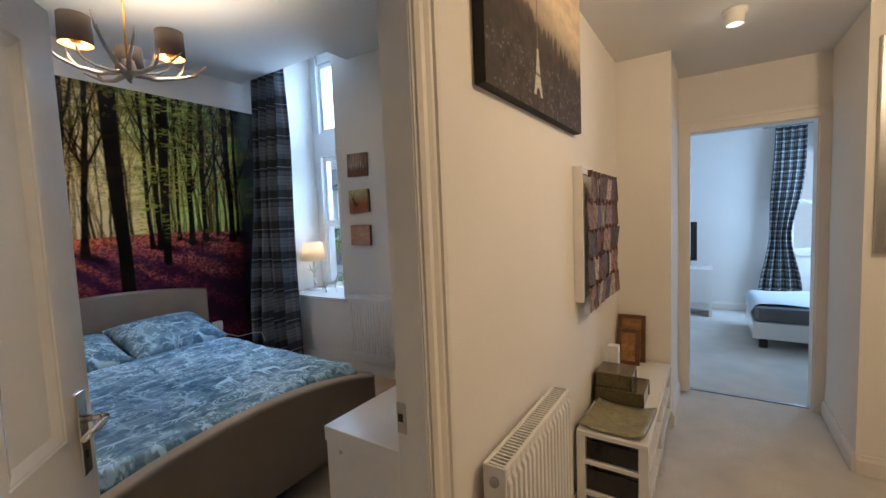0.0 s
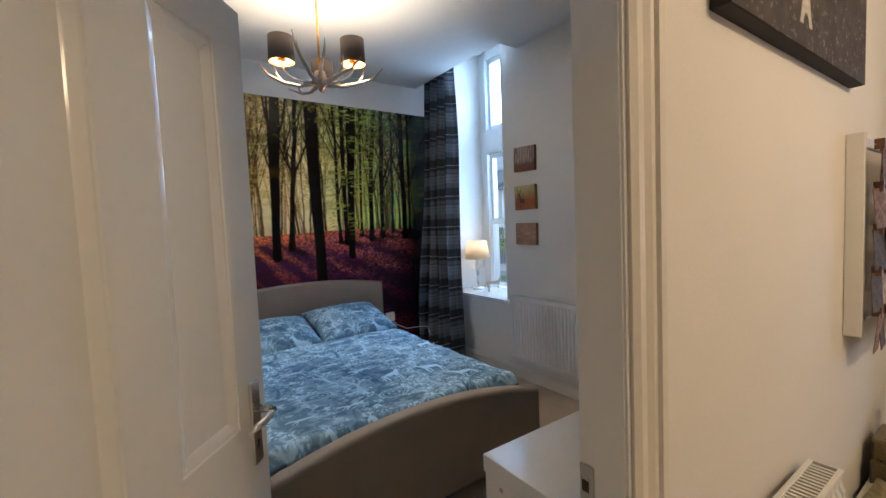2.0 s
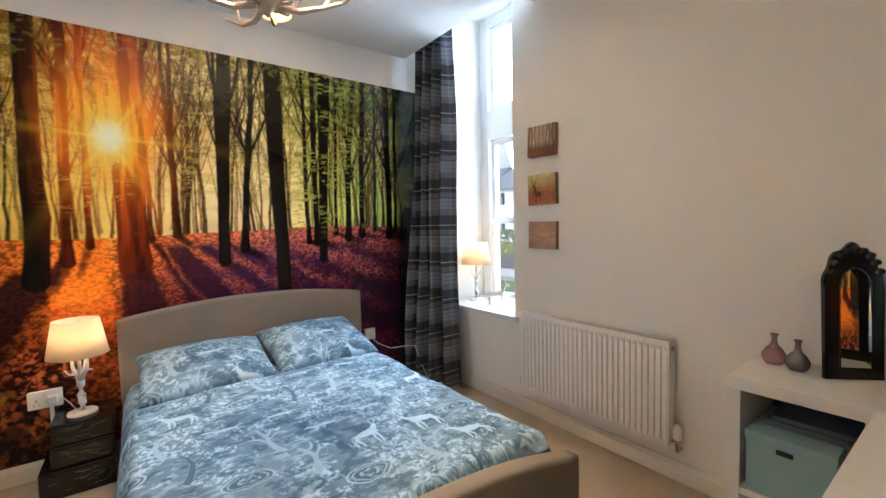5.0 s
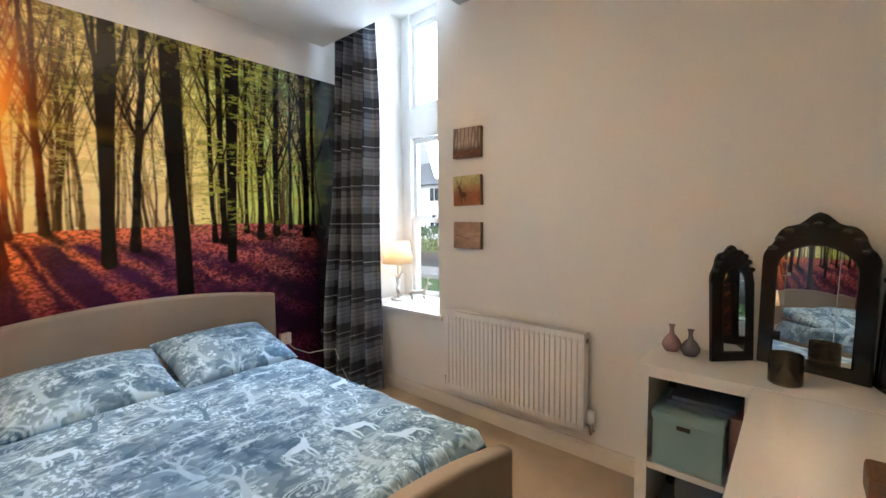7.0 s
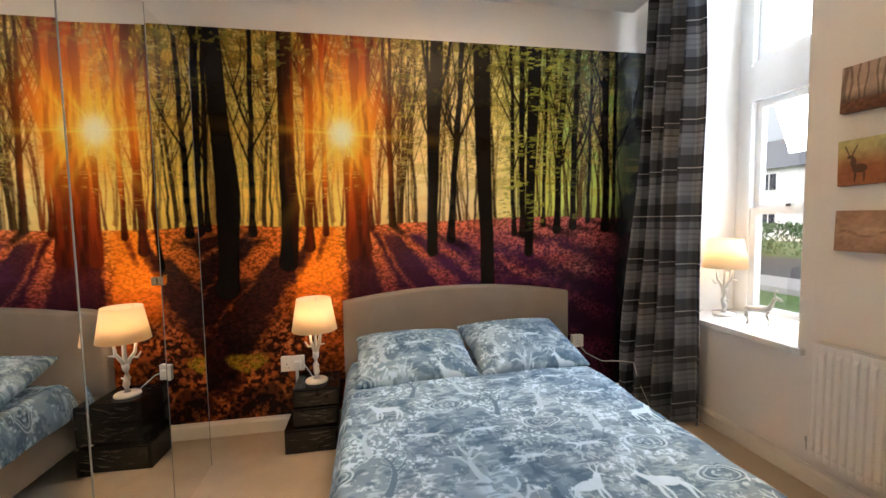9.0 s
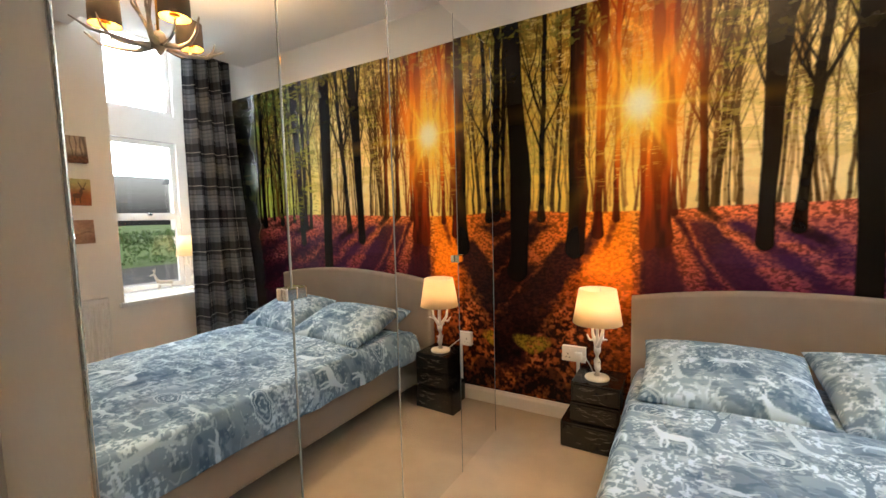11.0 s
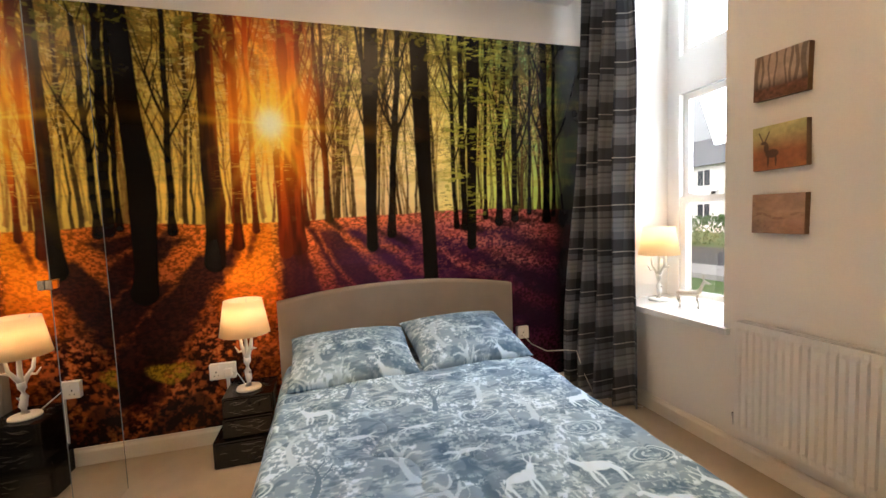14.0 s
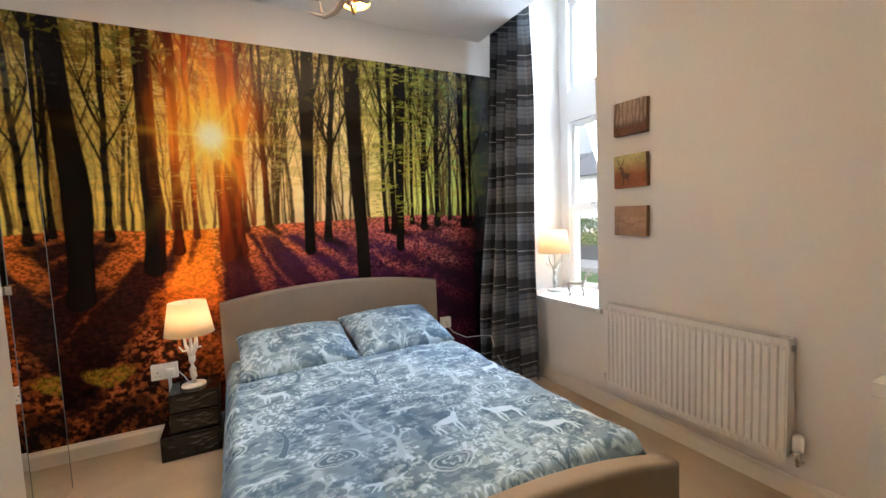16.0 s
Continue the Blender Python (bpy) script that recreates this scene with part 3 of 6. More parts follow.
    low = [(.62, .42, .07), (.86, .62, .12), (1.0, .66, .10), (1.0, .72, .16), (1.0, .76, .32), (1.0, .80, .42), (.96, .86, .30), (.74, .86, .20), (.58, .80, .18), (.10, .16, .03), (.02, .03, .01)]
    high = [(.20, .20, .03), (.42, .34, .06), (.74, .44, .06), (.90, .42, .04), (.86, .60, .18), (.90, .72, .30), (.70, .72, .20), (.44, .62, .14), (.28, .46, .12), (.06, .09, .03), (.01, .015, .005)]
    t = smooth(1.5, 2.5, z)
    c = np.stack([np.interp(y, ys, [q[k] for q in low]) * (1 - t) + np.interp(y, ys, [q[k] for q in high]) * t for k in range(3)], -1)
    c *= (0.66 + 0.62 * cloud(y, z, 0.20, 11))[..., None]
    c = mix(c, (.55, .45, .09), smooth(0.50, 0.64, cloud(y * 0.35, z * 2.2, 0.09, 13, 4)) * 0.45 * smooth(1.4, 1.7, z))

    # far trees: pale brown, then nearer and darker ones
    for k in range(120):
        ya = rr.uniform(0.95, 4.32)
        pale = rr.uniform(0.5, 1.0)
        tone = (.34 * pale, .19 * pale, .04 * pale) if ya < 3.3 else (.16 * pale, .17 * pale, .04 * pale)
        w = rr.uniform(0.007, 0.018)
        tree(c, ya + rr.uniform(-.12, .12), ya, w * 0.6, w, 1.40 + rr.uniform(-.02, .03), tone, 3, 0.7, rr.uniform(2.0, 2.8), 0.02)
    leafy = smooth(0.47, 0.60, cloud(y, z * 1.7, 0.06, 21, 5) + 0.24 * smooth(2.0, 2.6, z) - 0.10) * smooth(1.75, 2.3, z)
    shade_leaf = np.stack([np.interp(y, (1.0, 2.2, 3.0, 3.6, 4.2), q) for q in ((.10, .20, .13, .09, .05), (.085, .085, .10, .11, .07), (.012, .008, .016, .016, .012))], -1)
    f = (leafy * 0.78)[..., None]
    c = c * (1 - f) + shade_leaf * f
    for k in range(46):
        ya = rr.uniform(0.95, 4.3)
        pale = rr.uniform(0.2, 0.7)
        w = rr.uniform(0.012, 0.028)
        tree(c, ya + rr.uniform(-.15, .15), ya, w * 0.55, w, 1.37 + rr.uniform(-.05, .03), (.16 * pale, .085 * pale, .025 * pale), 6, 0.95, rr.uniform(2.3, 2.9), 0.022)
    # leaf sprays lit from behind, in level tiers
    for cell, lo, tone, amount, seed in ((0.022, 0.57, (.60, .48, .10), 0.5, 31), (0.017, 0.59, (.34, .33, .05), 0.5, 33), (0.016, 0.60, (.85, .66, .22), 0.45, 35), (0.018, 0.58, (.10, .085, .015), 0.55, 37)):
        tier = smooth(0.47, 0.60, cloud(y * 0.6, z * 1.6, 0.15, seed + 20, 3))
        f = smooth(lo, lo + 0.05, cloud(y * 0.7, z * 1.5, cell, seed, 3)) * tier * smooth(1.5, 1.9, z) * smooth(4.35, 4.1, y)
        c = mix(c, tone, f * amount)

    # forest floor
    hz = 1.395 + 0.012 * (cloud(y, y * 0, 0.15, 71, 3) - 0.5) + 0.02 * np.sin(y * 2.2)
    ground = smooth(hz + 0.006, hz - 0.006, z)
    gy = (0.9, 1.5, 1.9, 2.1, 2.3, 2.7, 3.1, 3.5, 3.9, 4.3, 4.6)
    far = [(.26, .06, .02), (.42, .10, .02), (.85, .20, .015), (1.0, .34, .02), (.78, .18, .03), (.74, .18, .06), (.62, .16, .09), (.52, .12, .11), (.42, .09, .09), (.10, .02, .03), (.01, .004, .006)]
    near = [(.22, .045, .014), (.26, .05, .014), (.48, .09, .008), (.85, .16, .006), (.22, .035, .03), (.22, .032, .06), (.16, .026, .075), (.24, .04, .08), (.12, .02, .05), (.014, .004, .012), (.004, .002, .004)]
    t = smooth(1.38, 0.85, z)
    g = np.stack([np.interp(y, gy, [q[k] for q in far]) * (1 - t) + np.interp(y, gy, [q[k] for q in near]) * t for k in range(3)], -1)
    fleck = cloud(y, z * 1.5, 0.015, 81, 3)
    g *= (0.50 + 0.62 * smooth(0.30, 0.72, fleck))[..., None]
    left = np.interp(z, (0.55, 0.935, 1.12, 1.24, 1.38), (1.78, 1.88, 1.90, 1.945, 2.06))
    right = np.interp(z, (0.55, 0.985, 1.34, 1.40), (2.15, 2.185, 2.17, 2.14))
    ragged = 0.05 * (cloud(y, z, 0.06, 93, 3) - 0.5)
    path = smooth(-0.02, 0.02, y - left + ragged) * smooth(0.015, -0.015, y - right + ragged)
    g = mix(g, (1.0, .22, .008), path * 0.85 * smooth(0.55, 0.95, z))
    g *= (0.72 + 0.5 * smooth(0.3, 0.66, fleck))[..., None]
    fan = np.arctan2(y - sy, 1.72 - z)
    shade = np.zeros_like(y)
    for mid, wd, za, zb in ((-0.60, 0.125, 1.22, 0.28), (-0.79, 0.085, 1.06, 0.52), (-0.50, 0.05, 1.34, 1.0), (-0.95, 0.085, 1.33, 0.75), (-1.10, 0.06, 1.36, 0.9), (-1.24, 0.05, 1.36, 0.9), (0.16, 0.15, 1.36, 0.1), (0.47, 0.035, 1.36, 0.9),
                            (0.62, 0.10, 1.34, 0.3), (0.85, 0.05, 1.34, 0.8), (1.00, 0.06, 1.28, 0.5), (1.13, 0.045, 1.25, 0.6), (1.26, 0.03, 1.33, 0.9)):
        shade = np.maximum(shade, smooth(wd + 0.03, wd - 0.035, np.abs(fan - mid + ragged * 1.4)) * smooth(za, za - 0.05, z) * smooth(zb - 0.12, zb + 0.05, z))
    dusk = np.stack([np.interp(y, (1.6, 2.2, 2.6, 3.2, 4.0), q) for q in ((.012, .03, .035, .035, .02), (.005, .006, .007, .009, .005), (.006, .012, .028, .045, .02))], -1)
    f = (shade * 0.94)[..., None]
    g = g * (1 - f) + dusk * f
    violet = smooth(0.44, 0.60, cloud(y * 0.5, z * 2.2, 0.16, 95, 3)) * smooth(2.45, 2.8, y) * smooth(4.1, 3.6, y) * smooth(1.36, 1.28, z)
    g = mix(g, (.075, .018, .085), violet * 0.4)
    low_leaf = smooth(1.02, 0.66, z) * smooth(2.6, 1.95, y)
    leaf = cloud(y, z, 0.022, 101, 3)
    clump = cloud(y, z, 0.13, 103, 2)
    under = np.array((.52, .105, .022)) * (smooth(0.42, 0.70, leaf) * (0.35 + 0.8 * clump))[..., None] + np.array((.016, .006, .004))
    under = mix(under, (.62, .20, .05), smooth(0.66, 0.74, leaf) * smooth(0.45, 0.6, clump) * 0.7)
    f = (low_leaf * (1 - 0.95 * shade))[..., None] * 0.95
    g = g * (1 - f) + under * f
    fern = smooth(0.25, 0.60, np.exp(-(((y - 1.56) / 0.13) ** 2 + ((z - 0.47 - 0.3 * np.abs(y - 1.56)) / 0.06) ** 2)) * 1.1) * (0.35 + 0.65 * smooth(0.40, 0.56, cloud(y + z, z - y, 0.016, 111, 2)))
    g = mix(g, (.58, .36, .02), fern * 0.55)
    hole = smooth(0.52, 0.60, cloud(y, z, 0.20, 121, 3)) * smooth(0.75, 0.45, z) * smooth(2.3, 1.7, y)
    g = mix(g, (.010, .005, .005), hole * 0.75 * (1 - fern))
    pink = smooth(0.46, 0.60, cloud(y, z * 2.6, 0.12, 131, 3)) * smooth(2.9, 3.3, y) * smooth(4.3, 3.9, y) * smooth(0.92, 1.05, z)
    g = mix(g, (.66, .19, .17), pink * 0.6 * (1 - 0.75 * shade) * smooth(0.42, 0.60, fleck))
    c = c * (1 - ground[..., None]) + g * ground[..., None]

    # the large near trunks, with their forks
    bark = (.006, .0042, .003)
    for ya, yb, wa, wb, zb, limbs in ((1.02, 1.05, .10, .12, 1.0, 3), (1.335, 1.31, .045, .055, 1.36, 6), (1.385, 1.36, .03, .03, 1.37, 4), (1.66, 1.63, .028, .04, 1.34, 6),
                                      (2.02, 1.99, .05, .05, 1.24, 7), (2.11, 2.09, .03, .035, 1.33, 4), (2.335, 2.335, .10, .085, 1.22, 2), (2.41, 2.40, .02, .03, 1.36, 5), (2.50, 2.53, .02, .035, 1.38, 8), (2.55, 2.55, .02, .03, 1.38, 6),
                                      (2.80, 2.80, .02, .03, 1.33, 6), (3.06, 2.945, .035, .05, 1.27, 8), (3.40, 3.42, .025, .035, 1.30, 7),
                                      (3.485, 3.49, .04, .045, 1.30, 5), (3.68, 3.64, .02, .03, 1.36, 6), (3.845, 3.745, .04, .05, 1.32, 6), (3.93, 3.885, .045, .045, 1.34, 5), (4.02, 4.0, .02, .03, 1.38, 4), (4.13, 4.14, .055, .06, 1.33, 3), (4.22, 4.21, .03, .03, 1.36, 2)):
        tree(c, ya, yb, wa, wb, zb, bark, limbs, 0.98, wander=0.014)
    stroke(c, [(1.428, 2.70), (1.445, 2.40), (1.455, 2.10), (1.468, 1.92), (1.482, 1.76), (1.490, 1.60), (1.487, 1.46), (1.480, 1.30), (1.478, 1.10), (1.46, 0.98)], (.105, .108, .115, .125, .140, .150, .148, .132, .122, .15), bark)
    stroke(c, [(1.872, 2.70), (1.868, 2.30), (1.862, 2.0), (1.858, 1.7), (1.87, 1.50), (1.86, 1.30), (1.845, 1.14)], (.095, .10, .098, .105, .12, .11, .125), bark)
    stroke(c, [(2.872, 2.70), (2.862, 2.40), (2.845, 2.22), (2.838, 2.0), (2.832, 1.7), (2.82, 1.45), (2.812, 1.19)], (.085, .095, .11, .085, .075, .068, .082), bark)
    stroke(c, [(2.86, 2.20), (2.79, 2.45), (2.76, 2.70)], (.035, .022, .014), bark)
    stroke(c, [(2.85, 2.20), (2.93, 2.42), (2.98, 2.70)], (.035, .022, .014), bark)
    stroke(c, [(3.19, 2.70), (3.188, 2.30), (3.192, 1.9), (3.20, 1.6), (3.212, 1.3), (3.216, 0.92)], (.125, .122, .115, .108, .10, .105), bark)
    stroke(c, [(3.59, 2.70), (3.575, 2.35), (3.56, 2.0), (3.545, 1.6), (3.53, 1.16)], (.10, .095, .08, .07, .07), bark)
    stroke(c, [(2.255, 1.80), (2.258, 1.5), (2.262, 1.18)], (.075, .07, .085), (.10, .014, .004))
    # leaves in front of the trunks
    for cell, tone, seed in ((0.024, (.42, .42, .07), 181), (0.02, (.24, .26, .04), 185)):
        f = smooth(0.56, 0.62, cloud(y * 0.5, z * 1.9, cell, seed, 3)) * smooth(0.47, 0.60, cloud(y, z, 0.15, seed + 2, 2)) * smooth(1.30, 1.45, z) * smooth(3.24, 3.38, y) * smooth(4.0, 3.7, y)
        c = mix(c, tone, f * 0.85)
    crown = smooth(0.50, 0.60, cloud(y, z * 1.4, 0.10, 187, 3)) * smooth(0.45, 0.6, cloud(y * 0.8, z * 1.5, 0.024, 189, 3)) * smooth(2.15, 2.5, z) * smooth(4.3, 4.0, y)
    c = mix(c, (.13, .12, .02), crown * 0.75)
    side = smooth(4.19, 4.27, y + 0.03 * (cloud(y, z, 0.1, 141, 2) - 0.5)) * (0.85 + 0.15 * smooth(0.5, 0.6, cloud(y, z, 0.2, 151)))
    c = mix(c, (.006, .005, .005), side * 0.97)

    # the low sun burns through twigs and trunks
    twig = smooth(0.04, 0.0, np.abs(cloud(y * 0.5, z * 2.4, 0.05, 161, 2) - 0.5)) * (np.exp(-(((y - 2.06) / 0.11) ** 2 + ((z - 1.66) / 0.13) ** 2)) + np.exp(-(((y - 2.27) / 0.05) ** 2 + ((z - 1.70) / 0.13) ** 2)))
    c = mix(c, (.95, .52, .07), np.clip(twig, 0, 1) * 0.85)

    def burn(c, colour, f):
        return 1 - (1 - np.clip(c, 0, 1)) * (1 - np.array(colour) * np.clip(f, 0, 1)[..., None])

    streak = 0.45 + 0.8 * smooth(0.35, 0.7, cloud(y * 2.2, z * 0.25, 0.06, 191, 2))
    c = mix(c, (.90, .15, .008), np.clip(0.75 * streak, 0, 0.85) * np.exp(-(((y - sy - 0.02) / 0.22) ** 2 + ((z - sz - 0.08) / 0.42) ** 2)) * smooth(sz - 0.5, sz - 0.05, z))
    c = burn(c, (.80, .055, .002), 0.9 * np.exp(-(np.abs(y - sy) / 0.27) ** 4 - (np.abs(z - sz - 0.02) / 0.55) ** 2) * streak)
    c = burn(c, (.95, .17, .006), 0.9 * np.exp(-(((y - sy - 0.10) / 0.05) ** 2 + ((z - sz - 0.10) / 0.34) ** 2)) * 0.35)
    c = burn(c, (.85, .12, .004), 0.6 * np.exp(-(((y - sy + 0.19) / 0.06) ** 2 + ((z - sz - 0.02) / 0.26) ** 2)))
    c = burn(c, (1.0, .42, .02), np.exp(-(((y - sy) / 0.20) ** 2 + ((z - sz - 0.03) / 0.30) ** 2)) * streak * 1.15)
    rays = np.clip(np.cos(ang * 6 + 0.35), 0, 1) ** 10 * np.exp(-r / 0.17) + 0.8 * np.clip(np.cos(ang * 9 - 0.9), 0, 1) ** 12 * np.exp(-r / 0.10)
    c = burn(c, (1.0, .52, .03), 1.5 * rays)
    c = burn(c, (1.0, .74, .10), np.exp(-(np.hypot((y - sy) / 0.10, (z - sz) / 0.13) ** 2)))
    c = burn(c, (1.0, .96, .66), np.exp(-(np.hypot((y - sy) / 0.075, (z - sz) / 0.085) ** 3)))
    paper = material("printed_wallpaper", (1, 1, 1), 0.24, vary=0.06, scale=60, fine=260, bump=0.03, spec=0.22, attr="print")
    xyz = np.stack((np.full_like(y, MX + 0.003), y, z), -1)
    me = grid_mesh("forest_mural", xyz, np.clip(c, 0, 1), paper)
    return tagged(new("forest_mural", me), "photographic wallpaper mural of a sunlit autumn beech wood", "wall mural", "", "structure")


mural()

# ---------------------------------------------------------------- bed
BY0, BY1, BXF = 2.20, 3.80, -3.83


def arch(y, y0, y1, z_end, z_mid):
    u = (y - (y0 + y1) / 2) / ((y1 - y0) / 2)
    return z_end + (z_mid - z_end) * (1 - u * u)


def padded_board(x0, x1, y0, y1, zb, z_end, z_mid, r=0.03):
    bm = bmesh.new()
    ys = [y0 + (y1 - y0) * k / 24 for k in range(25)]
    prism(bm, [(y0, zb)] + [(q, arch(q, y0, y1, z_end, z_mid)) for q in ys] + [(y1, zb)], "x", x0, x1)
    bmesh.ops.bevel(bm, geom=[e for e in bm.edges if abs(e.verts[0].co.x - e.verts[1].co.x) < 1e-5], offset=r, segments=3, affect="EDGES", profile=0.5)
    for f in bm.faces:
        f.smooth = len(f.verts) == 4 and f.calc_area() < 0.02
    return bm


bed = thing("bed", "double bed with a taupe upholstered curved headboard and footboard", "bed", base=(0, 0, 0))
part("headboard", padded_board(-6.085, -6.0, 2.19, 3.80, 0.08, 0.872, 0.945, 0.02), FABRIC, bed)
part("footboard", padded_board(BXF - 0.085, BXF, 2.215, 3.735, 0.06, 0.44, 0.55, 0.022), FABRIC, bed)
part("side_rail", boxes((-6.0, BXF - 0.085, 2.238, 2.275, 0.10, 0.36), bevel=0.014), FABRIC, bed)
part("side_rail", boxes((-6.0, BXF - 0.085, 3.635, 3.672, 0.10, 0.36), bevel=0.014), FABRIC, bed)
for x in (-6.03, BXF - 0.06):
    for yy in (2.26, 3.66):
        part("leg", boxes((x - 0.025, x + 0.025, yy - 0.025, yy + 0.025, 0, 0.09), bevel=0.005), DARK, bed)
part("slat_base", boxes((-5.99, BXF - 0.09, 2.276, 3.634, 0.20, 0.25)), DARK, bed)
part("mattress", boxes((-5.985, BXF - 0.10, 2.28, 3.63, 0.25, 0.465), bevel=0.04), SHEET, bed)


def toile(u, v, seed):
    """Woodland print: standing stags, running hounds, ringed ponds, leaning trees, grasses and leaves. Returns 0 dark to 1 pale."""
    out = 0.34 + 0.18 * (cloud(u, v, 0.22, seed + 2, 3) - 0.5)
    out = out + 0.25 * smooth(0.50, 0.60, cloud(u * 0.38, v * 1.5, 0.019, seed + 1, 3)) * smooth(0.40, 0.56, cloud(u, v, 0.13, seed + 8, 2))
    speck = smooth(0.53, 0.60, cloud(u * 1.1, v, 0.0135, seed + 3, 2)) * smooth(0.38, 0.52, cloud(u, v, 0.10, seed + 4, 2))
    out = np.maximum(out, 0.80 * speck)
    stem = smooth(0.030, 0.010, np.abs(cloud(u, v, 0.075, seed + 5, 2) - 0.5)) * smooth(0.40, 0.52, cloud(u, v, 0.2, seed + 6, 2))
    out = np.maximum(out, 0.55 * stem)
    out = out * (1 - 0.45 * smooth(0.56, 0.64, cloud(u * 0.7, v * 1.2, 0.05, seed + 7, 3)))
    r = np.random.RandomState(seed)
    n = 0

    def limb(a, b, pts, w0, w1):
        best = np.zeros_like(a)
        ws = np.linspace(w0, w1, len(pts))
        for (xa, ya), (xb, yb), wa, wb in zip(pts, pts[1:], ws, ws[1:]):
            ex, ey = xb - xa, yb - ya
            s = np.clip(((a - xa) * ex + (b - ya) * ey) / (ex * ex + ey * ey), 0, 1)
            d = np.hypot(a - xa - s * ex, b - ya - s * ey) - (wa + (wb - wa) * s) / 2
            best = np.maximum(best, smooth(0.0035, -0.002, d))
        return best

    def oval(a, b, x, y, rx, ry, tilt=0.0):
        ca, sa = math.cos(tilt), math.sin(tilt)
        return smooth(1.12, 0.92, np.hypot(((a - x) * ca + (b - y) * sa) / rx, ((b - y) * ca - (a - x) * sa) / ry))

    for iu in range(-1, 9):
        for iv in range(-1, 10):
            kind, n = (0, 3, 2, 1, 4, 3, 4, 0, 1)[(iu * 4 + iv * 5 + (iv % 2)) % 9], n + 1
            cu, cv, flip = iu * 0.27 + 0.13 * (iv % 2) + r.uniform(-.03, .03), iv * 0.225 + r.uniform(-.02, .02), r.choice((-1, 1))
            near = (np.abs(u - cu) < 0.16) & (np.abs(v - cv) < 0.15)
            if not near.any():
                continue
            a, b, was = (u[near] - cu) * flip * 1.12, (v[near] - cv) * 1.12, out[near]
            if kind == 0:                       # a ringed pond
                ring = np.hypot(a * 0.78, b * 1.6) + 0.006 * np.sin(np.arctan2(b, a) * 5 + n)
                was = was * (1 - 0.5 * smooth(0.085, 0.07, ring))
                f = smooth(0.008, 0.002, np.abs(ring - 0.082)) + 0.8 * smooth(0.007, 0.002, np.abs(ring - 0.062)) + 0.8 * smooth(0.008, 0.003, np.abs(ring - 0.030) + 0.004 * np.sin(a * 160))
                out[near] = np.maximum(was, 0.74 * np.clip(f, 0, 1))
            elif kind in (1, 3):                # a stag; the hound is low and stretched
                if kind == 1:
                    f = np.maximum(oval(a, b, 0, 0.005, .062, .027, .06), oval(a, b, .045, .012, .026, .030, .4))
                    f = np.maximum(f, limb(a, b, [(.055, .02), (.078, .055), (.088, .072)], .034, .020))
                    f = np.maximum(f, limb(a, b, [(.085, .074), (.115, .062)], .020, .010))
                    for pts, wa in (([(.050, -.01), (.056, -.055), (.052, -.095)], .017), ([(.038, -.01), (.026, -.05), (.034, -.092)], .014), ([(-.045, 0), (-.060, -.042), (-.050, -.092)], .022), ([(-.050, 0), (-.078, -.035), (-.082, -.085)], .018),
                                    ([(-.060, .015), (-.072, .0)], .010), ([(.086, .078), (.078, .105), (.090, .135)], .008), ([(.079, .104), (.060, .122)], .006), ([(.090, .078), (.108, .104), (.112, .132)], .008), ([(.107, .102), (.128, .116)], .006)):
                        f = np.maximum(f, limb(a, b, pts, wa, wa * 0.5))
                else:
                    f = np.maximum(oval(a, b, 0, 0, .055, .013, .05), limb(a, b, [(.05, .003), (.085, .014), (.105, .010)], .017, .008))
                    for pts in ([(.045, -.004), (.078, -.03)], [(.035, -.004), (.055, -.036)], [(-.045, 0), (-.070, -.034)], [(-.050, 0), (-.092, -.024)], [(-.052, .004), (-.09, .016)]):
                        f = np.maximum(f, limb(a, b, pts, .010, .005))
                was = was * (1 - 0.35 * smooth(1.3, 0.9, np.hypot(a / 0.13, b / 0.12)) * (1 - f))
                out[near] = np.maximum(was, (0.80 if kind == 1 else 0.70) * f)
            else:                               # a leaning tree, dark-stemmed or pale
                f = limb(a, b, [(-.02, -.13), (.0, -.07), (.012, -.01), (.0, .05), (-.03, .09)], .034, .012)
                for pts in ([(.010, -.02), (.05, .03), (.10, .045)], [(.006, .02), (-.05, .05), (-.09, .045)], [(0, .05), (.03, .09), (.035, .13)], [(.05, .03), (.07, .08)], [(-.02, -.12), (-.06, -.14)], [(-.015, -.12), (.03, -.135)]):
                    f = np.maximum(f, limb(a, b, pts, .014, .004))
                edge = smooth(0.15, 0.5, f) * smooth(0.98, 0.6, f)
                tone = 0.16 if kind == 2 else 0.62
                out[near] = np.maximum(was * (1 - f) + tone * f, 0.70 * edge)
    return np.clip(out, 0, 1) ** 1.1


COTTON = material("printed_cotton", (1, 1, 1), 0.9, vary=0.05, scale=20, fine=500, bump=0.25, depth=0.001, spec=0.15, attr="print")
INK, CLOTH = np.array(lin(0.14, 0.28, 0.40)), np.array(lin(0.76, 0.87, 0.96))


def dyed(t):
    return INK + (CLOTH - INK) * t[..., None]


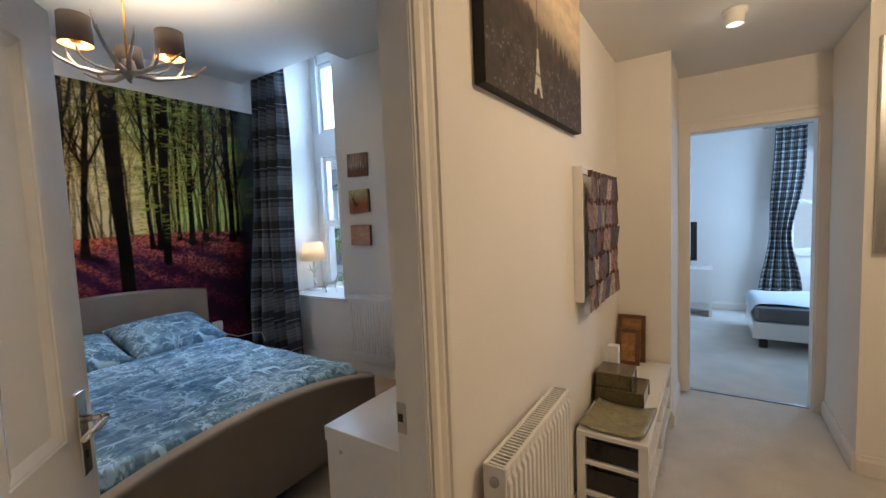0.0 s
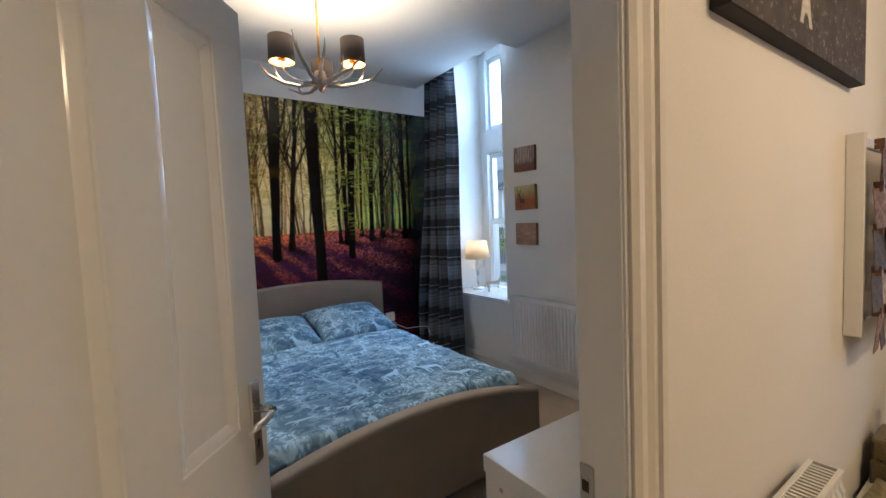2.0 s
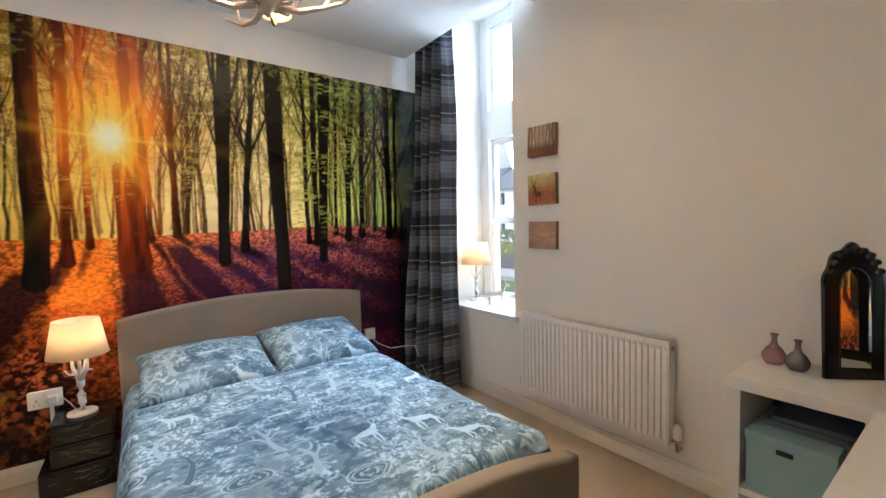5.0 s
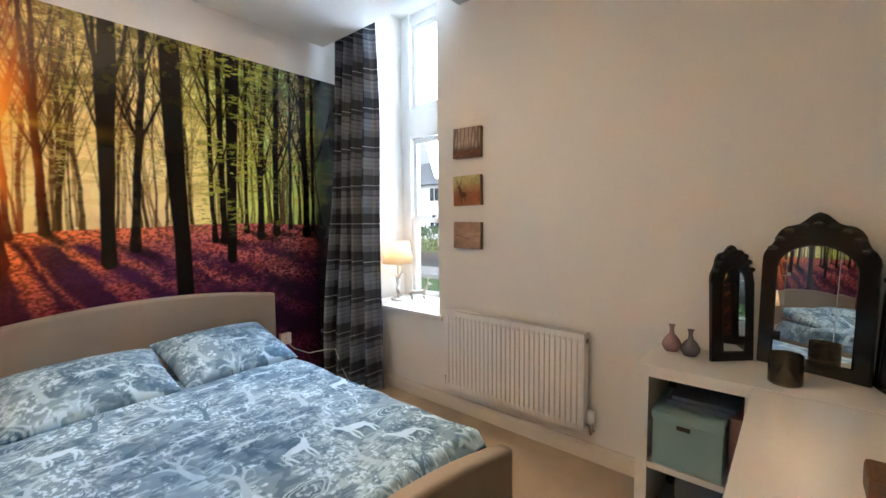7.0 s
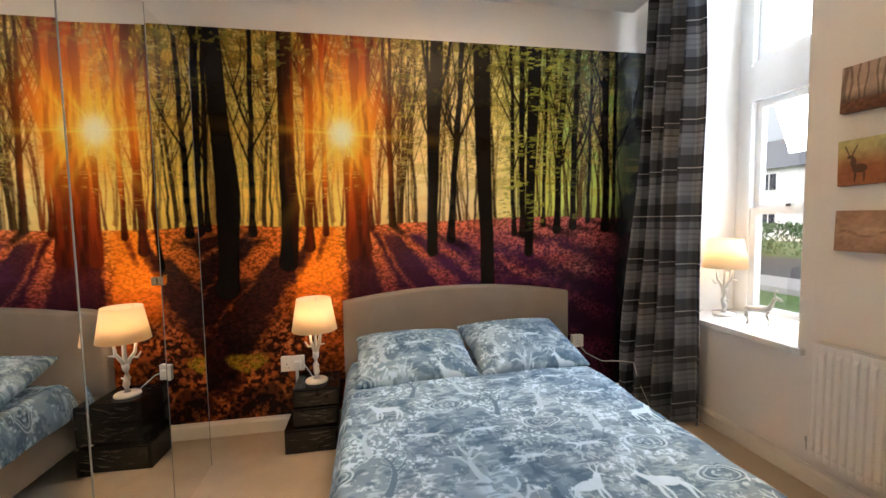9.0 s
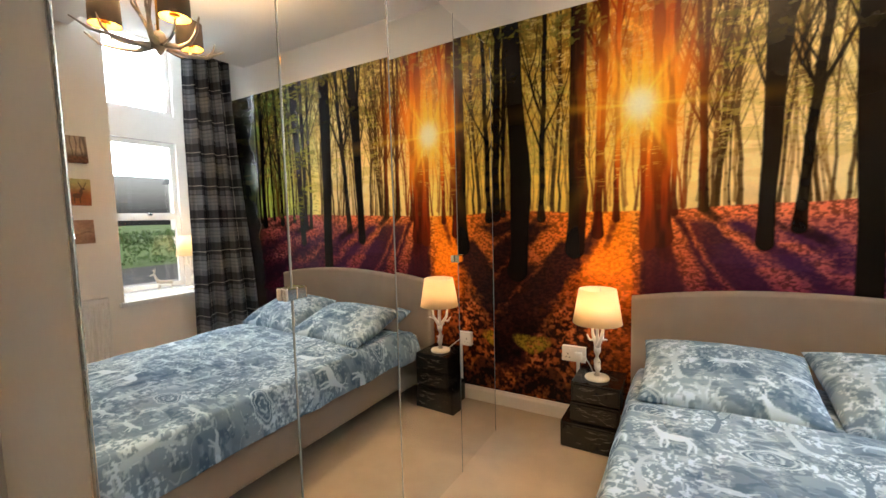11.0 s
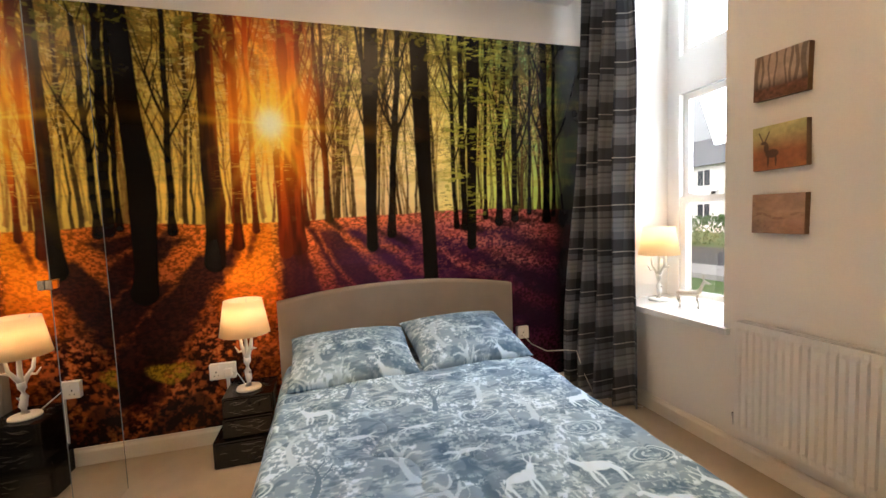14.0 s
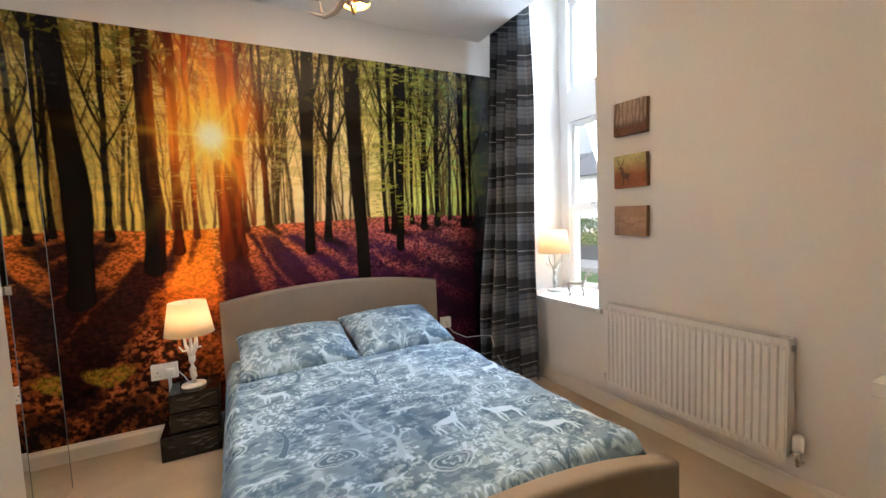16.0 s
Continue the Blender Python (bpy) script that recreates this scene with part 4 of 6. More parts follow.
def duvet():
    a, b = np.meshgrid(np.linspace(-1, 1, 500), np.linspace(0, 1, 520))
    x = -5.90 + b * (BXF - 0.10 + 5.90)
    edge = np.clip((np.abs(a) - 0.80) / 0.20, 0, 1)
    half, mid = 0.715, 2.952
    y = mid + np.sign(a) * (np.minimum(np.abs(a) / 0.80, 1) * (half - 0.03) + 0.05 * np.sin(edge * math.pi / 2) + 0.012 * (cloud(x, a * 2, 0.15, 5, 3) - 0.5) * edge)
    z = 0.508 - 0.030 * np.abs(a) ** 4 - 0.165 * edge ** 1.25 * (1 + 0.12 * (cloud(x, a, 0.3, 15, 2) - 0.5))
    z += 0.030 * (cloud(x, y, 0.33, 25, 3) - 0.5) + 0.010 * (cloud(x * 0.6, y, 0.09, 35, 3) - 0.5)
    fold = np.abs(cloud(x + 0.2 * y, y, 0.28, 45, 2) - 0.5)
    z -= 0.005 * smooth(0.05, 0.0, fold)
    z -= 0.05 * smooth(0.975, 1.0, b) + 0.03 * smooth(0.03, 0.0, b)
    x = x + 0.02 * (cloud(y, y * 0, 0.3, 55, 2) - 0.5) * smooth(0.3, 0, b)
    u = (a * 1.0 + 1) * 0.95
    col = dyed(toile(u, (1 - b) * 1.9, 400))
    me = grid_mesh("duvet", np.stack((x, y, z), -1)[:, ::-1], col[:, ::-1], COTTON)
    ob = new("duvet", me)
    md = ob.modifiers.new("thick", "SOLIDIFY")
    md.thickness, md.offset = 0.02, 1
    for column in (2, -3):
        bm = bmesh.new()
        tube(bm, [(x[k, column], y[k, column], z[k, column] + 0.004) for k in range(8, 512, 8)], 0.005, 6)
        part("piping", bm, SHEET, ob, "pale stitched edge of the duvet cover")
    return tagged(ob, "blue and white woodland print duvet spread over the bed", "duvet")


duvet()


def pillow(x, y, z, tilt, turn, seed):
    n = 120
    s, t = np.meshgrid(np.linspace(-1, 1, n), np.linspace(-1, 1, n))
    rows = []
    for sign in (1, -1):
        fat = ((1 - np.abs(s) ** 2.6) * (1 - np.abs(t) ** 2.6)) ** 0.5
        X = s * 0.345 * (1 - 0.05 * (1 - t * t) * s * s)
        Y = t * 0.262 * (1 - 0.08 * (1 - s * s) * t * t)
        Z = sign * (0.100 * fat + 0.012 * (cloud(s, t, 0.5, seed + sign, 3) - 0.5) * fat + 0.006 * (cloud(s * 0.5, t, 0.12, seed + 7, 3) - 0.5) * fat)
        g = np.stack((X, Y, Z), -1)
        rows.append(g if sign > 0 else g[:, ::-1])
    col = dyed(toile((s + 1) * 0.36, (t + 1) * 0.24, seed))
    me = grid_mesh("pillow", rows[0], col, COTTON)
    ob = tagged(new("pillow", me), "plump pillow in a blue and white woodland print case", "pillow", "pillows on the bed")
    back = new("underside", grid_mesh("underside", rows[1], col[:, ::-1], COTTON))
    back.parent = ob
    ob.matrix_world = Matrix.Translation((x, y, z)) @ pose(0, 0, 0, 0, 0, 90 + turn) @ pose(0, 0, 0, tilt, 0, 0)
    return ob


pillow(-5.645, 2.618, 0.592, 15, 0, 500)
pillow(-5.675, 3.300, 0.604, 19, 5, 540)

# ---------------------------------------------------------------- mirrored wardrobe
WFY, WFX = 1.443, -5.725
ward = thing("wardrobe", "tall four-door wardrobe with frameless mirror doors", "wardrobe", base=(0, 0, 0))
part("carcass", boxes((WFX, WFX + 0.018, SY + 0.02, WFY - 0.022, 0, 2.355), (WFX + 1.982, WFX + 2.0, SY + 0.02, WFY - 0.022, 0, 2.355), (WFX + 0.98, WFX + 1.0, SY + 0.03, WFY - 0.022, 0.06, 2.337),
                      (WFX + 0.018, WFX + 1.982, SY + 0.02, WFY - 0.022, 2.337, 2.355), (WFX + 0.018, WFX + 1.982, SY + 0.02, WFY - 0.022, 0.04, 0.06), (WFX + 0.018, WFX + 1.982, WFY - 0.06, WFY - 0.042, 0, 0.04),
                      (WFX + 0.018, WFX + 1.982, SY + 0.02, SY + 0.026, 0.06, 2.337)), WHITELAM, ward)
# hinge end of each door, the way it runs from there, its width and how far it stands ajar in degrees
for hinge, way, wide, ajar in ((WFX, 1, 0.475, 0.1), (-4.735, -1, 0.512, 1.5), (-4.735, 1, 0.512, 0.0), (-3.725, -1, 0.495, 0.35)):
    d = part("door", boxes((min(0.0015, way * wide), max(-0.0015, way * wide), -0.014, 0, 0.012, 2.353)), MIRROREDGE, ward)
    d.matrix_basis = pose(hinge, WFY - 0.006, 0, 0, 0, way * ajar)
    part("mirror", boxes((way * wide / 2 - wide / 2 + 0.003, way * wide / 2 + wide / 2 - 0.003, 0.001, 0.006, 0.0135, 2.3515), bevel=0.0015), MIRROR, d, "silvered mirror glass")
    for at in (0.002, wide - 0.001):
        part("glass_edge", boxes((way * at - 0.0015, way * at + 0.0015, 0.0005, 0.0072, 0.0125, 2.3525)), MIRROREDGE, d)
    bm = bmesh.new()
    box(bm, way * (wide - 0.017) - 0.019, way * (wide - 0.017) + 0.019, 0.0065, 0.030, 1.137, 1.174, bevel=0.004)
    part("knob", bm, CHROME, d, "square chrome clip handle")

# ---------------------------------------------------------------- tartan curtain
def curtain_sheet(pts_top, pts_bot, z_top, z_bot, folds, depth, nu, nv, width, waist=None):
    """A pleated hanging: the foot and head run between two points in plan; folds deepen downwards."""
    def f(u, v):
        s = 1 - v
        k = smooth(0, 1, np.float64(s))
        ax, ay = [pts_top[0][i] * (1 - k) + pts_bot[0][i] * k for i in (0, 1)]
        bx, by = [pts_top[1][i] * (1 - k) + pts_bot[1][i] * k for i in (0, 1)]
        if waist:
            w = math.exp(-((v - waist[0]) / waist[1]) ** 2)
            mx, my = waist[2]
            ax, bx, ay, by = ax + (mx - ax) * w * waist[3], bx + (mx - bx) * w * waist[3], ay + (my - ay) * w * waist[3], by + (my - by) * w * waist[3]
        px, py = ax + (bx - ax) * u, ay + (by - ay) * u
        nx, ny = by - ay, ax - bx
        n = math.hypot(nx, ny) or 1
        ph = 2 * math.pi * folds * u + 0.9 * math.sin(3.1 * u + 2.0 * v) + 0.5 * math.sin(7 * v + 4 * u)
        d = depth * (0.55 + 0.6 * s) * (math.sin(ph) + 0.35 * math.sin(2.1 * ph + 1.3 + 2 * v)) + 0.012 * math.sin(9 * v + 5 * u)
        return px + nx / n * d, py + ny / n * d, z_bot + (z_top - z_bot) * v + (0.012 * math.sin(ph) if v == 0 else 0)
    bm = bmesh.new()
    sheet(bm, nu, nv, f, lambda u, v: (u * width, v * (z_top - z_bot)))
    return bm


cur = thing("curtain", "heavy grey tartan check curtain hanging to the floor", "curtain", base=(0, 0, 0))
cl = part("cloth", curtain_sheet(((-5.97, 4.44), (-5.56, 4.46)), ((-6.03, 4.27), (-5.50, 4.42)), 3.30, 0.03, 4.0, 0.064, 90, 110, 1.0), TARTAN, cur)
md = cl.modifiers.new("thick", "SOLIDIFY")
md.thickness = 0.006
bm = bmesh.new()
tube(bm, [(MX + 0.01, 4.45, 3.33), (-4.80, 4.45, 3.33)], 0.014)
part("curtain_pole", bm, STEEL, cur)

# ---------------------------------------------------------------- panelled door, half open
DL = 0.90
PANELS = ((0.13, DL - 0.43), (DL - 0.315, DL - 0.112))
door = thing("door", "white gloss four-panel door standing half open", "door", base=(0, 0, 0))


def leaf_frame():
    t = 0.036
    rows = [(0, PANELS[0][0], 0, t, 0.008, 1.985), (PANELS[1][1], DL, 0, t, 0.008, 1.985), (PANELS[0][1], PANELS[1][0], 0, t, 0.008, 1.985)]
    for a, b in PANELS:
        rows += [(a, b, 0, t, 0.008, 0.215), (a, b, 0, t, 0.76, 0.955), (a, b, 0, t, 1.875, 1.985), (a, b, 0.013, t - 0.013, 0.215, 0.76), (a, b, 0.013, t - 0.013, 0.955, 1.875)]
    return boxes(*rows)


def raised_panel(x0, x1, z0, z1):
    """Sloped moulding down to the recessed flat field."""
    bm = bmesh.new()
    levels = [(0.0, 0.0), (0.004, 0.0), (0.007, 0.003), (0.012, 0.0035), (0.030, 0.0105), (0.034, 0.0125), (0.040, 0.0125)]
    for face in (1, -1):
        rings = []
        for inset, deep in levels:
            yy = deep if face > 0 else 0.036 - deep
            rings.append([bm.verts.new(p) for p in ((x0 + inset, yy, z0 + inset), (x1 - inset, yy, z0 + inset), (x1 - inset, yy, z1 - inset), (x0 + inset, yy, z1 - inset))])
        for a, b in zip(rings, rings[1:]):
            for k in range(4):
                bm.faces.new((a[k], a[(k + 1) % 4], b[(k + 1) % 4], b[k]))
        bm.faces.new(rings[-1])
    bmesh.ops.recalc_face_normals(bm, faces=bm.faces)
    return bm


part("leaf", leaf_frame(), GLOSS, door)
for a, b in PANELS:
    for z0, z1 in ((0.215, 0.76), (0.955, 1.875)):
        part("panel", raised_panel(a, b, z0, z1), GLOSS, door)
for side in (-1, 1):
    fy = 0.0 if side < 0 else 0.036
    pl = part("handle_plate", boxes((DL - 0.075, DL - 0.035, min(fy, fy + side * 0.008), max(fy, fy + side * 0.008), 0.845, 1.055), bevel=0.003), CHROME, door, "polished chrome lever handle plate")
    bm = bmesh.new()
    o = fy + side * 0.008
    tube(bm, [(DL - 0.055, o, 0.985), (DL - 0.055, o + side * 0.035, 0.985), (DL - 0.062, o + side * 0.048, 0.985), (DL - 0.085, o + side * 0.052, 0.984), (DL - 0.13, o + side * 0.050, 0.980), (DL - 0.165, o + side * 0.046, 0.978)],
         [0.010, 0.009, 0.009, 0.0095, 0.009, 0.007], 12)
    part("lever", bm, CHROME, pl)
    part("keyhole", boxes((DL - 0.059, DL - 0.051, min(o, o + side * 0.001), max(o, o + side * 0.001), 0.885, 0.905)), DARK, pl)
part("latch", boxes((DL, DL + 0.0015, 0.006, 0.030, 0.93, 1.04), (DL, DL + 0.010, 0.012, 0.024, 0.975, 0.995)), STEEL, door)
door.matrix_basis = pose(-2.639, 1.581, 0, 0, 0, 141)

# ---------------------------------------------------------------- antler chandelier
CHX, CHY = -4.55, 2.77
chand = thing("chandelier", "grey antler chandelier with three taupe drum shades, lit", "chandelier", base=(CHX, CHY, 2.885))
bm = bmesh.new()
lathe(bm, 0, 0, [(0.0, 0.035), (0.055, 0.035), (0.055, 0.02), (0.03, -0.03), (0.008, -0.035), (0.006, -0.04)])
part("ceiling_rose", bm, STEEL, chand)
bm = bmesh.new()
tube(bm, [(0, 0, -0.04), (0, 0, -0.40), (0, 0, -0.56)], 0.0065, 8)
part("stem", bm, GOLD, chand, "gold suspension stem")
bm = bmesh.new()
lathe(bm, 0, 0, [(0.0, -0.54), (0.028, -0.55), (0.034, -0.575), (0.038, -0.60), (0.028, -0.625), (0.016, -0.64), (0.010, -0.655), (0.0, -0.665)])
part("hub", bm, ANTLER, chand)
ARMS = (-83, 37, 157)
for k, deg in enumerate(ARMS):
    ca, sa = math.cos(radians(deg)), math.sin(radians(deg))
    at = lambda r, z, side=0.0: (r * ca - side * sa, r * sa + side * ca, z)
    bm = bmesh.new()
    tube(bm, [at(0.02, -0.615), at(0.08, -0.622), at(0.15, -0.618), at(0.195, -0.60), at(0.215, -0.575), at(0.218, -0.545), at(0.218, -0.53)], [0.008, 0.007, 0.006, 0.006, 0.006, 0.006, 0.006], 10)
    arm = part("arm", bm, CHROME, chand, "curved metal lamp arm")
    bm = bmesh.new()
    lathe(bm, 0.218 * ca, 0.218 * sa, [(0.006, -0.535), (0.022, -0.532), (0.023, -0.526), (0.011, -0.52), (0.009, -0.512), (0.0, -0.511)], 16)
    part("cup", bm, GOLD, arm)
    bm = bmesh.new()
    lathe(bm, 0.218 * ca, 0.218 * sa, [(0.068, -0.545), (0.065, -0.41), (0.0635, -0.41), (0.0665, -0.545)], 32, True)
    sh = part("shade", bm, SHADEBROWN, chand, "taupe drum lampshade lined in gold")
    bm = bmesh.new()
    lathe(bm, 0.218 * ca, 0.218 * sa, [(0.0658, -0.543), (0.0628, -0.412)], 32)
    part("lining", bm, GOLD, sh)
    bm = bmesh.new()
    lathe(bm, 0.218 * ca, 0.218 * sa, [(0.0, -0.472), (0.004, -0.473), (0.006, -0.478), (0.006, -0.496), (0.0, -0.498)], 12)
    part("bulb", bm, BULB, sh)
ANTLERS = (((-50, 0.04, -0.61), (-48, 0.10, -0.60), (-52, 0.16, -0.54), (-58, 0.19, -0.46), (-60, 0.20, -0.39)), ((10, 0.04, -0.62), (8, 0.12, -0.63), (12, 0.20, -0.615), (18, 0.27, -0.60), (20, 0.34, -0.555)),
           ((70, 0.04, -0.615), (66, 0.12, -0.63), (60, 0.21, -0.62), (58, 0.30, -0.60), (56, 0.36, -0.545)), ((120, 0.04, -0.61), (122, 0.11, -0.60), (118, 0.16, -0.53), (112, 0.18, -0.44)),
           ((190, 0.04, -0.62), (188, 0.13, -0.63), (192, 0.22, -0.62), (200, 0.30, -0.58)), ((250, 0.04, -0.615), (248, 0.12, -0.632), (255, 0.20, -0.625), (262, 0.28, -0.60), (266, 0.33, -0.55)),
           ((-15, 0.03, -0.60), (-12, 0.05, -0.55), (-2, 0.08, -0.49), (5, 0.09, -0.42)))
for line in ANTLERS:
    bm = bmesh.new()
    pts = [(r * math.cos(radians(d)), r * math.sin(radians(d)), z) for d, r, z in line]
    n = len(pts)
    tube(bm, pts, [0.015 - 0.011 * i / (n - 1) for i in range(n)], 9)
    p, q = Vector(pts[n // 2]), Vector(pts[n // 2 + 1])
    out = Vector((p.x, p.y, 0)).normalized()
    tube(bm, [p, p + out * 0.03 + Vector((0, 0, 0.035)), p + out * 0.045 + Vector((0, 0, 0.085))], [0.009, 0.007, 0.002], 8)
    part("antler", bm, ANTLER, chand)
for deg in ARMS:
    lamp("chandelier_light", "POINT", pose(CHX + 0.218 * math.cos(radians(deg)), CHY + 0.218 * math.sin(radians(deg)), 2.885 - 0.442), CHANDELIER_W, WARM, radius=0.012)


# ---------------------------------------------------------------- table lamps with branching stems
def table_lamp(place, turn, label):
    lp = thing("table_lamp", label, "table lamp", base=place, group="tree lamps")
    bm = bmesh.new()
    lathe(bm, 0, 0, [(0.0, 0.0), (0.068, 0.0), (0.07, 0.006), (0.066, 0.014), (0.03, 0.02), (0.0, 0.021)], 30)
    part("base", bm, LAMPWHITE, lp)
    bm = bmesh.new()
    tube(bm, [(0, 0, 0.015), (0.004, 0, 0.06), (-0.003, 0.002, 0.11), (0, 0, 0.16), (0.002, 0, 0.19)], [0.024, 0.019, 0.0185, 0.019, 0.020], 12)
    for pts in (((0, 0, 0.17), (-0.02, 0.01, 0.21), (-0.048, 0.02, 0.25), (-0.056, 0.022, 0.31)), ((0, 0, 0.18), (0.022, -0.008, 0.22), (0.045, -0.012, 0.26), (0.052, -0.012, 0.33)),
                ((0, 0, 0.18), (0.002, 0.0, 0.24), (0.0, 0.0, 0.30), (0, 0, 0.37)), ((0.0, 0, 0.19), (0.006, 0.025, 0.23), (0.008, 0.04, 0.30))):
        n = len(pts)
        tube(bm, pts, [0.014 - 0.007 * i / (n - 1) for i in range(n)], 10)
    tube(bm, [(-0.03, 0.012, 0.225), (-0.058, 0.005, 0.218), (-0.078, 0.0, 0.25)], [0.008, 0.006, 0.003], 8)
    tube(bm, [(0.034, -0.01, 0.24), (0.058, -0.014, 0.252), (0.078, -0.012, 0.254)], [0.008, 0.006, 0.003], 8)
    tube(bm, [(0.012, 0, 0.10), (0.026, -0.004, 0.112)], [0.007, 0.003], 8)
    part("stem", bm, LAMPWHITE, lp, "white branching tree stem")
    bm = bmesh.new()
    lathe(bm, 0, 0, [(0.138, 0.335), (0.104, 0.535), (0.1025, 0.535), (0.1365, 0.335)], 40, True)
    part("shade", bm, SHADE, lp, "cream tapered fabric shade, lit")
    bm = bmesh.new()
    lathe(bm, 0, 0, [(0.0, 0.345), (0.012, 0.348), (0.012, 0.37), (0.022, 0.39), (0.023, 0.405), (0.016, 0.42), (0.0, 0.425)], 18)
    part("bulb", bm, BULB, lp)
    bm = bmesh.new()
    for a in (0, 120, 240):
        tube(bm, [(0.012 * math.cos(radians(a)), 0.012 * math.sin(radians(a)), 0.365), (0.105 * math.cos(radians(a)), 0.105 * math.sin(radians(a)), 0.525)], 0.0016, 6)
    part("shade_ring", bm, STEEL, lp)
    lp.rotation_euler = (0, 0, radians(turn))
    lamp("table_lamp_light", "POINT", pose(place[0], place[1], place[2] + 0.465), TABLE_W, (1.0, 0.74, 0.48), radius=0.03)
    return lp


table_lamp((-5.90, 2.02, 0.392), 60, "white tree-stem table lamp, lit, on the bedside drawers")
table_lamp((-5.70, 4.82, 0.704), 30, "white tree-stem table lamp, lit, on the window sill")
bm = bmesh.new()
tube(bm, [(-5.96, 1.99, 0.398), (-6.0, 1.96, 0.43), (-6.03, 1.93, 0.46), (-6.045, 1.88, 0.47)], 0.003, 6)
thing("lamp_cord", "white flex from the bedside lamp to the socket", "cable", bm, WHITEPLASTIC)

# ---------------------------------------------------------------- stepped bedside drawers
ns = thing("bedside_drawers", "black marbled stepped three-drawer bedside chest", "bedside table", base=(0, 0, 0))
for k, (y0, y1, x1, z0, z1) in enumerate(((1.837, 2.155, -5.766, 0.0, 0.152), (1.888, 2.160, -5.785, 0.156, 0.272), (1.892, 2.165, -5.79, 0.276, 0.390))):
    t = part("drawer_box", boxes((-6.075, x1, y0, y1, z0, z1), bevel=0.006), BLACKMARBLE, ns)
    part("drawer_front", boxes((x1 - 0.002, x1 + 0.008, y0 + 0.012, y1 - 0.012, z0 + 0.012, z1 - 0.012), bevel=0.003), BLACKMARBLE, t)
    r = random.Random(k)
    bm = bmesh.new()
    for j in range(16):
        yy, zz = r.uniform(y0 + 0.03, y1 - 0.06), r.uniform(z0 + 0.02, z1 - 0.02)
        tube(bm, [(x1 + 0.0078, yy, zz), (x1 + 0.008, yy + r.uniform(.01, .03), zz + r.uniform(-.012, .012)), (x1 + 0.0078, yy + r.uniform(.03, .05), zz + r.uniform(-.014, .014))], 0.0008, 4)
        xx = r.uniform(-6.05, x1 - 0.05)
        tube(bm, [(xx, yy, z1 - 0.0002), (xx + r.uniform(-.03, .03), yy + 0.02, z1), (xx + r.uniform(-.03, .03), yy + 0.04, z1 - 0.0002)], 0.0009, 4)
    part("veining", bm, VEIN, t, "pale marble veins")["kind"] = "stuff"


def socket(y0, y1, z0, z1, label, gangs, trunk):
    so = thing("wall_socket", label, "socket", base=(0, 0, 0))
    part("back_box", boxes((MX + 0.004, MX + 0.034, y0, y1, z0, z1), bevel=0.003), WHITEPLASTIC, so)
    part("face_plate", boxes((MX + 0.034, MX + 0.041, y0 - 0.001, y1 + 0.001, z0 - 0.001, z1 + 0.001), bevel=0.003), WHITEPLASTIC, so)
    for k in range(gangs):
        c = y0 + (y1 - y0) * (k + 0.5) / gangs
        part("switch", boxes((MX + 0.041, MX + 0.045, c + 0.008, c + 0.018, z1 - 0.03, z1 - 0.012), bevel=0.001), WHITEPLASTIC, so)
        part("pin_slot", boxes((MX + 0.0405, MX + 0.0415, c - 0.003, c + 0.003, z0 + 0.042, z0 + 0.052), (MX + 0.0405, MX + 0.0415, c - 0.014, c - 0.008, z0 + 0.022, z0 + 0.027), (MX + 0.0405, MX + 0.0415, c + 0.008, c + 0.014, z0 + 0.022, z0 + 0.027)), DARK, so)
    if trunk:
        part("trunking", boxes((MX + 0.004, MX + 0.02, trunk - 0.009, trunk + 0.009, 0.105, z0), bevel=0.002), WHITEPLASTIC, so, "white plastic cable trunking")
    return so


socket(1.775, 1.921, 0.415, 0.511, "white double wall socket with trunking beside the bed", 2, 1.87)
part("plug", boxes((MX + 0.041, MX + 0.075, 1.86, 1.905, 0.435, 0.485), bevel=0.008), WHITEPLASTIC, bpy.data.objects["wall_socket"])
socket(3.862, 3.95, 0.43, 0.52, "white single wall socket behind the headboard end", 1, 0)
bm = bmesh.new()
tube(bm, [(-6.05, 3.90, 0.46), (-6.0, 3.94, 0.40), (-5.92, 4.02, 0.36), (-5.86, 4.14, 0.37), (-5.84, 4.22, 0.36), (-5.86, 4.28, 0.20), (-5.80, 4.34, 0.02), (-5.55, 4.54, 0.012)], 0.0035, 6)
thing("cable", "white flex looping from the socket behind the curtain", "cable", bm, WHITEPLASTIC)

# ---------------------------------------------------------------- small canvases
def printed_canvas(name, label, group, w, h, d, paint, m, nu=80, nv=70):
    """A stretched canvas w by h, its face at local y = 0 looking along -y."""
    u, v = np.meshgrid(np.linspace(0, 1, nu), np.linspace(0, 1, nv))
    xyz = np.stack((u * w - w / 2, np.full_like(u, -d - 0.0015), v * h - h / 2), -1)
    ob = new(name, None)
    tagged(ob, label, "picture", group)
    pr = new("print", grid_mesh("print", xyz, np.clip(paint(u, v), 0, 1), CANVASPRINT))
    pr.parent = ob
    part("stretcher", boxes((-w / 2, w / 2, -d, 0, -h / 2, h / 2), bevel=0.002), CANVASEDGE, ob)
    ob.matrix_world = m
    return ob


CANVASPRINT = material("printed_canvas", (1, 1, 1), 0.8, vary=0.12, scale=30, fine=400, bump=0.3, depth=0.001, attr="print")
CANVASEDGE = material("brown_canvas_edge", lin(0.50, 0.39, 0.29), 0.85, vary=0.2, scale=20)


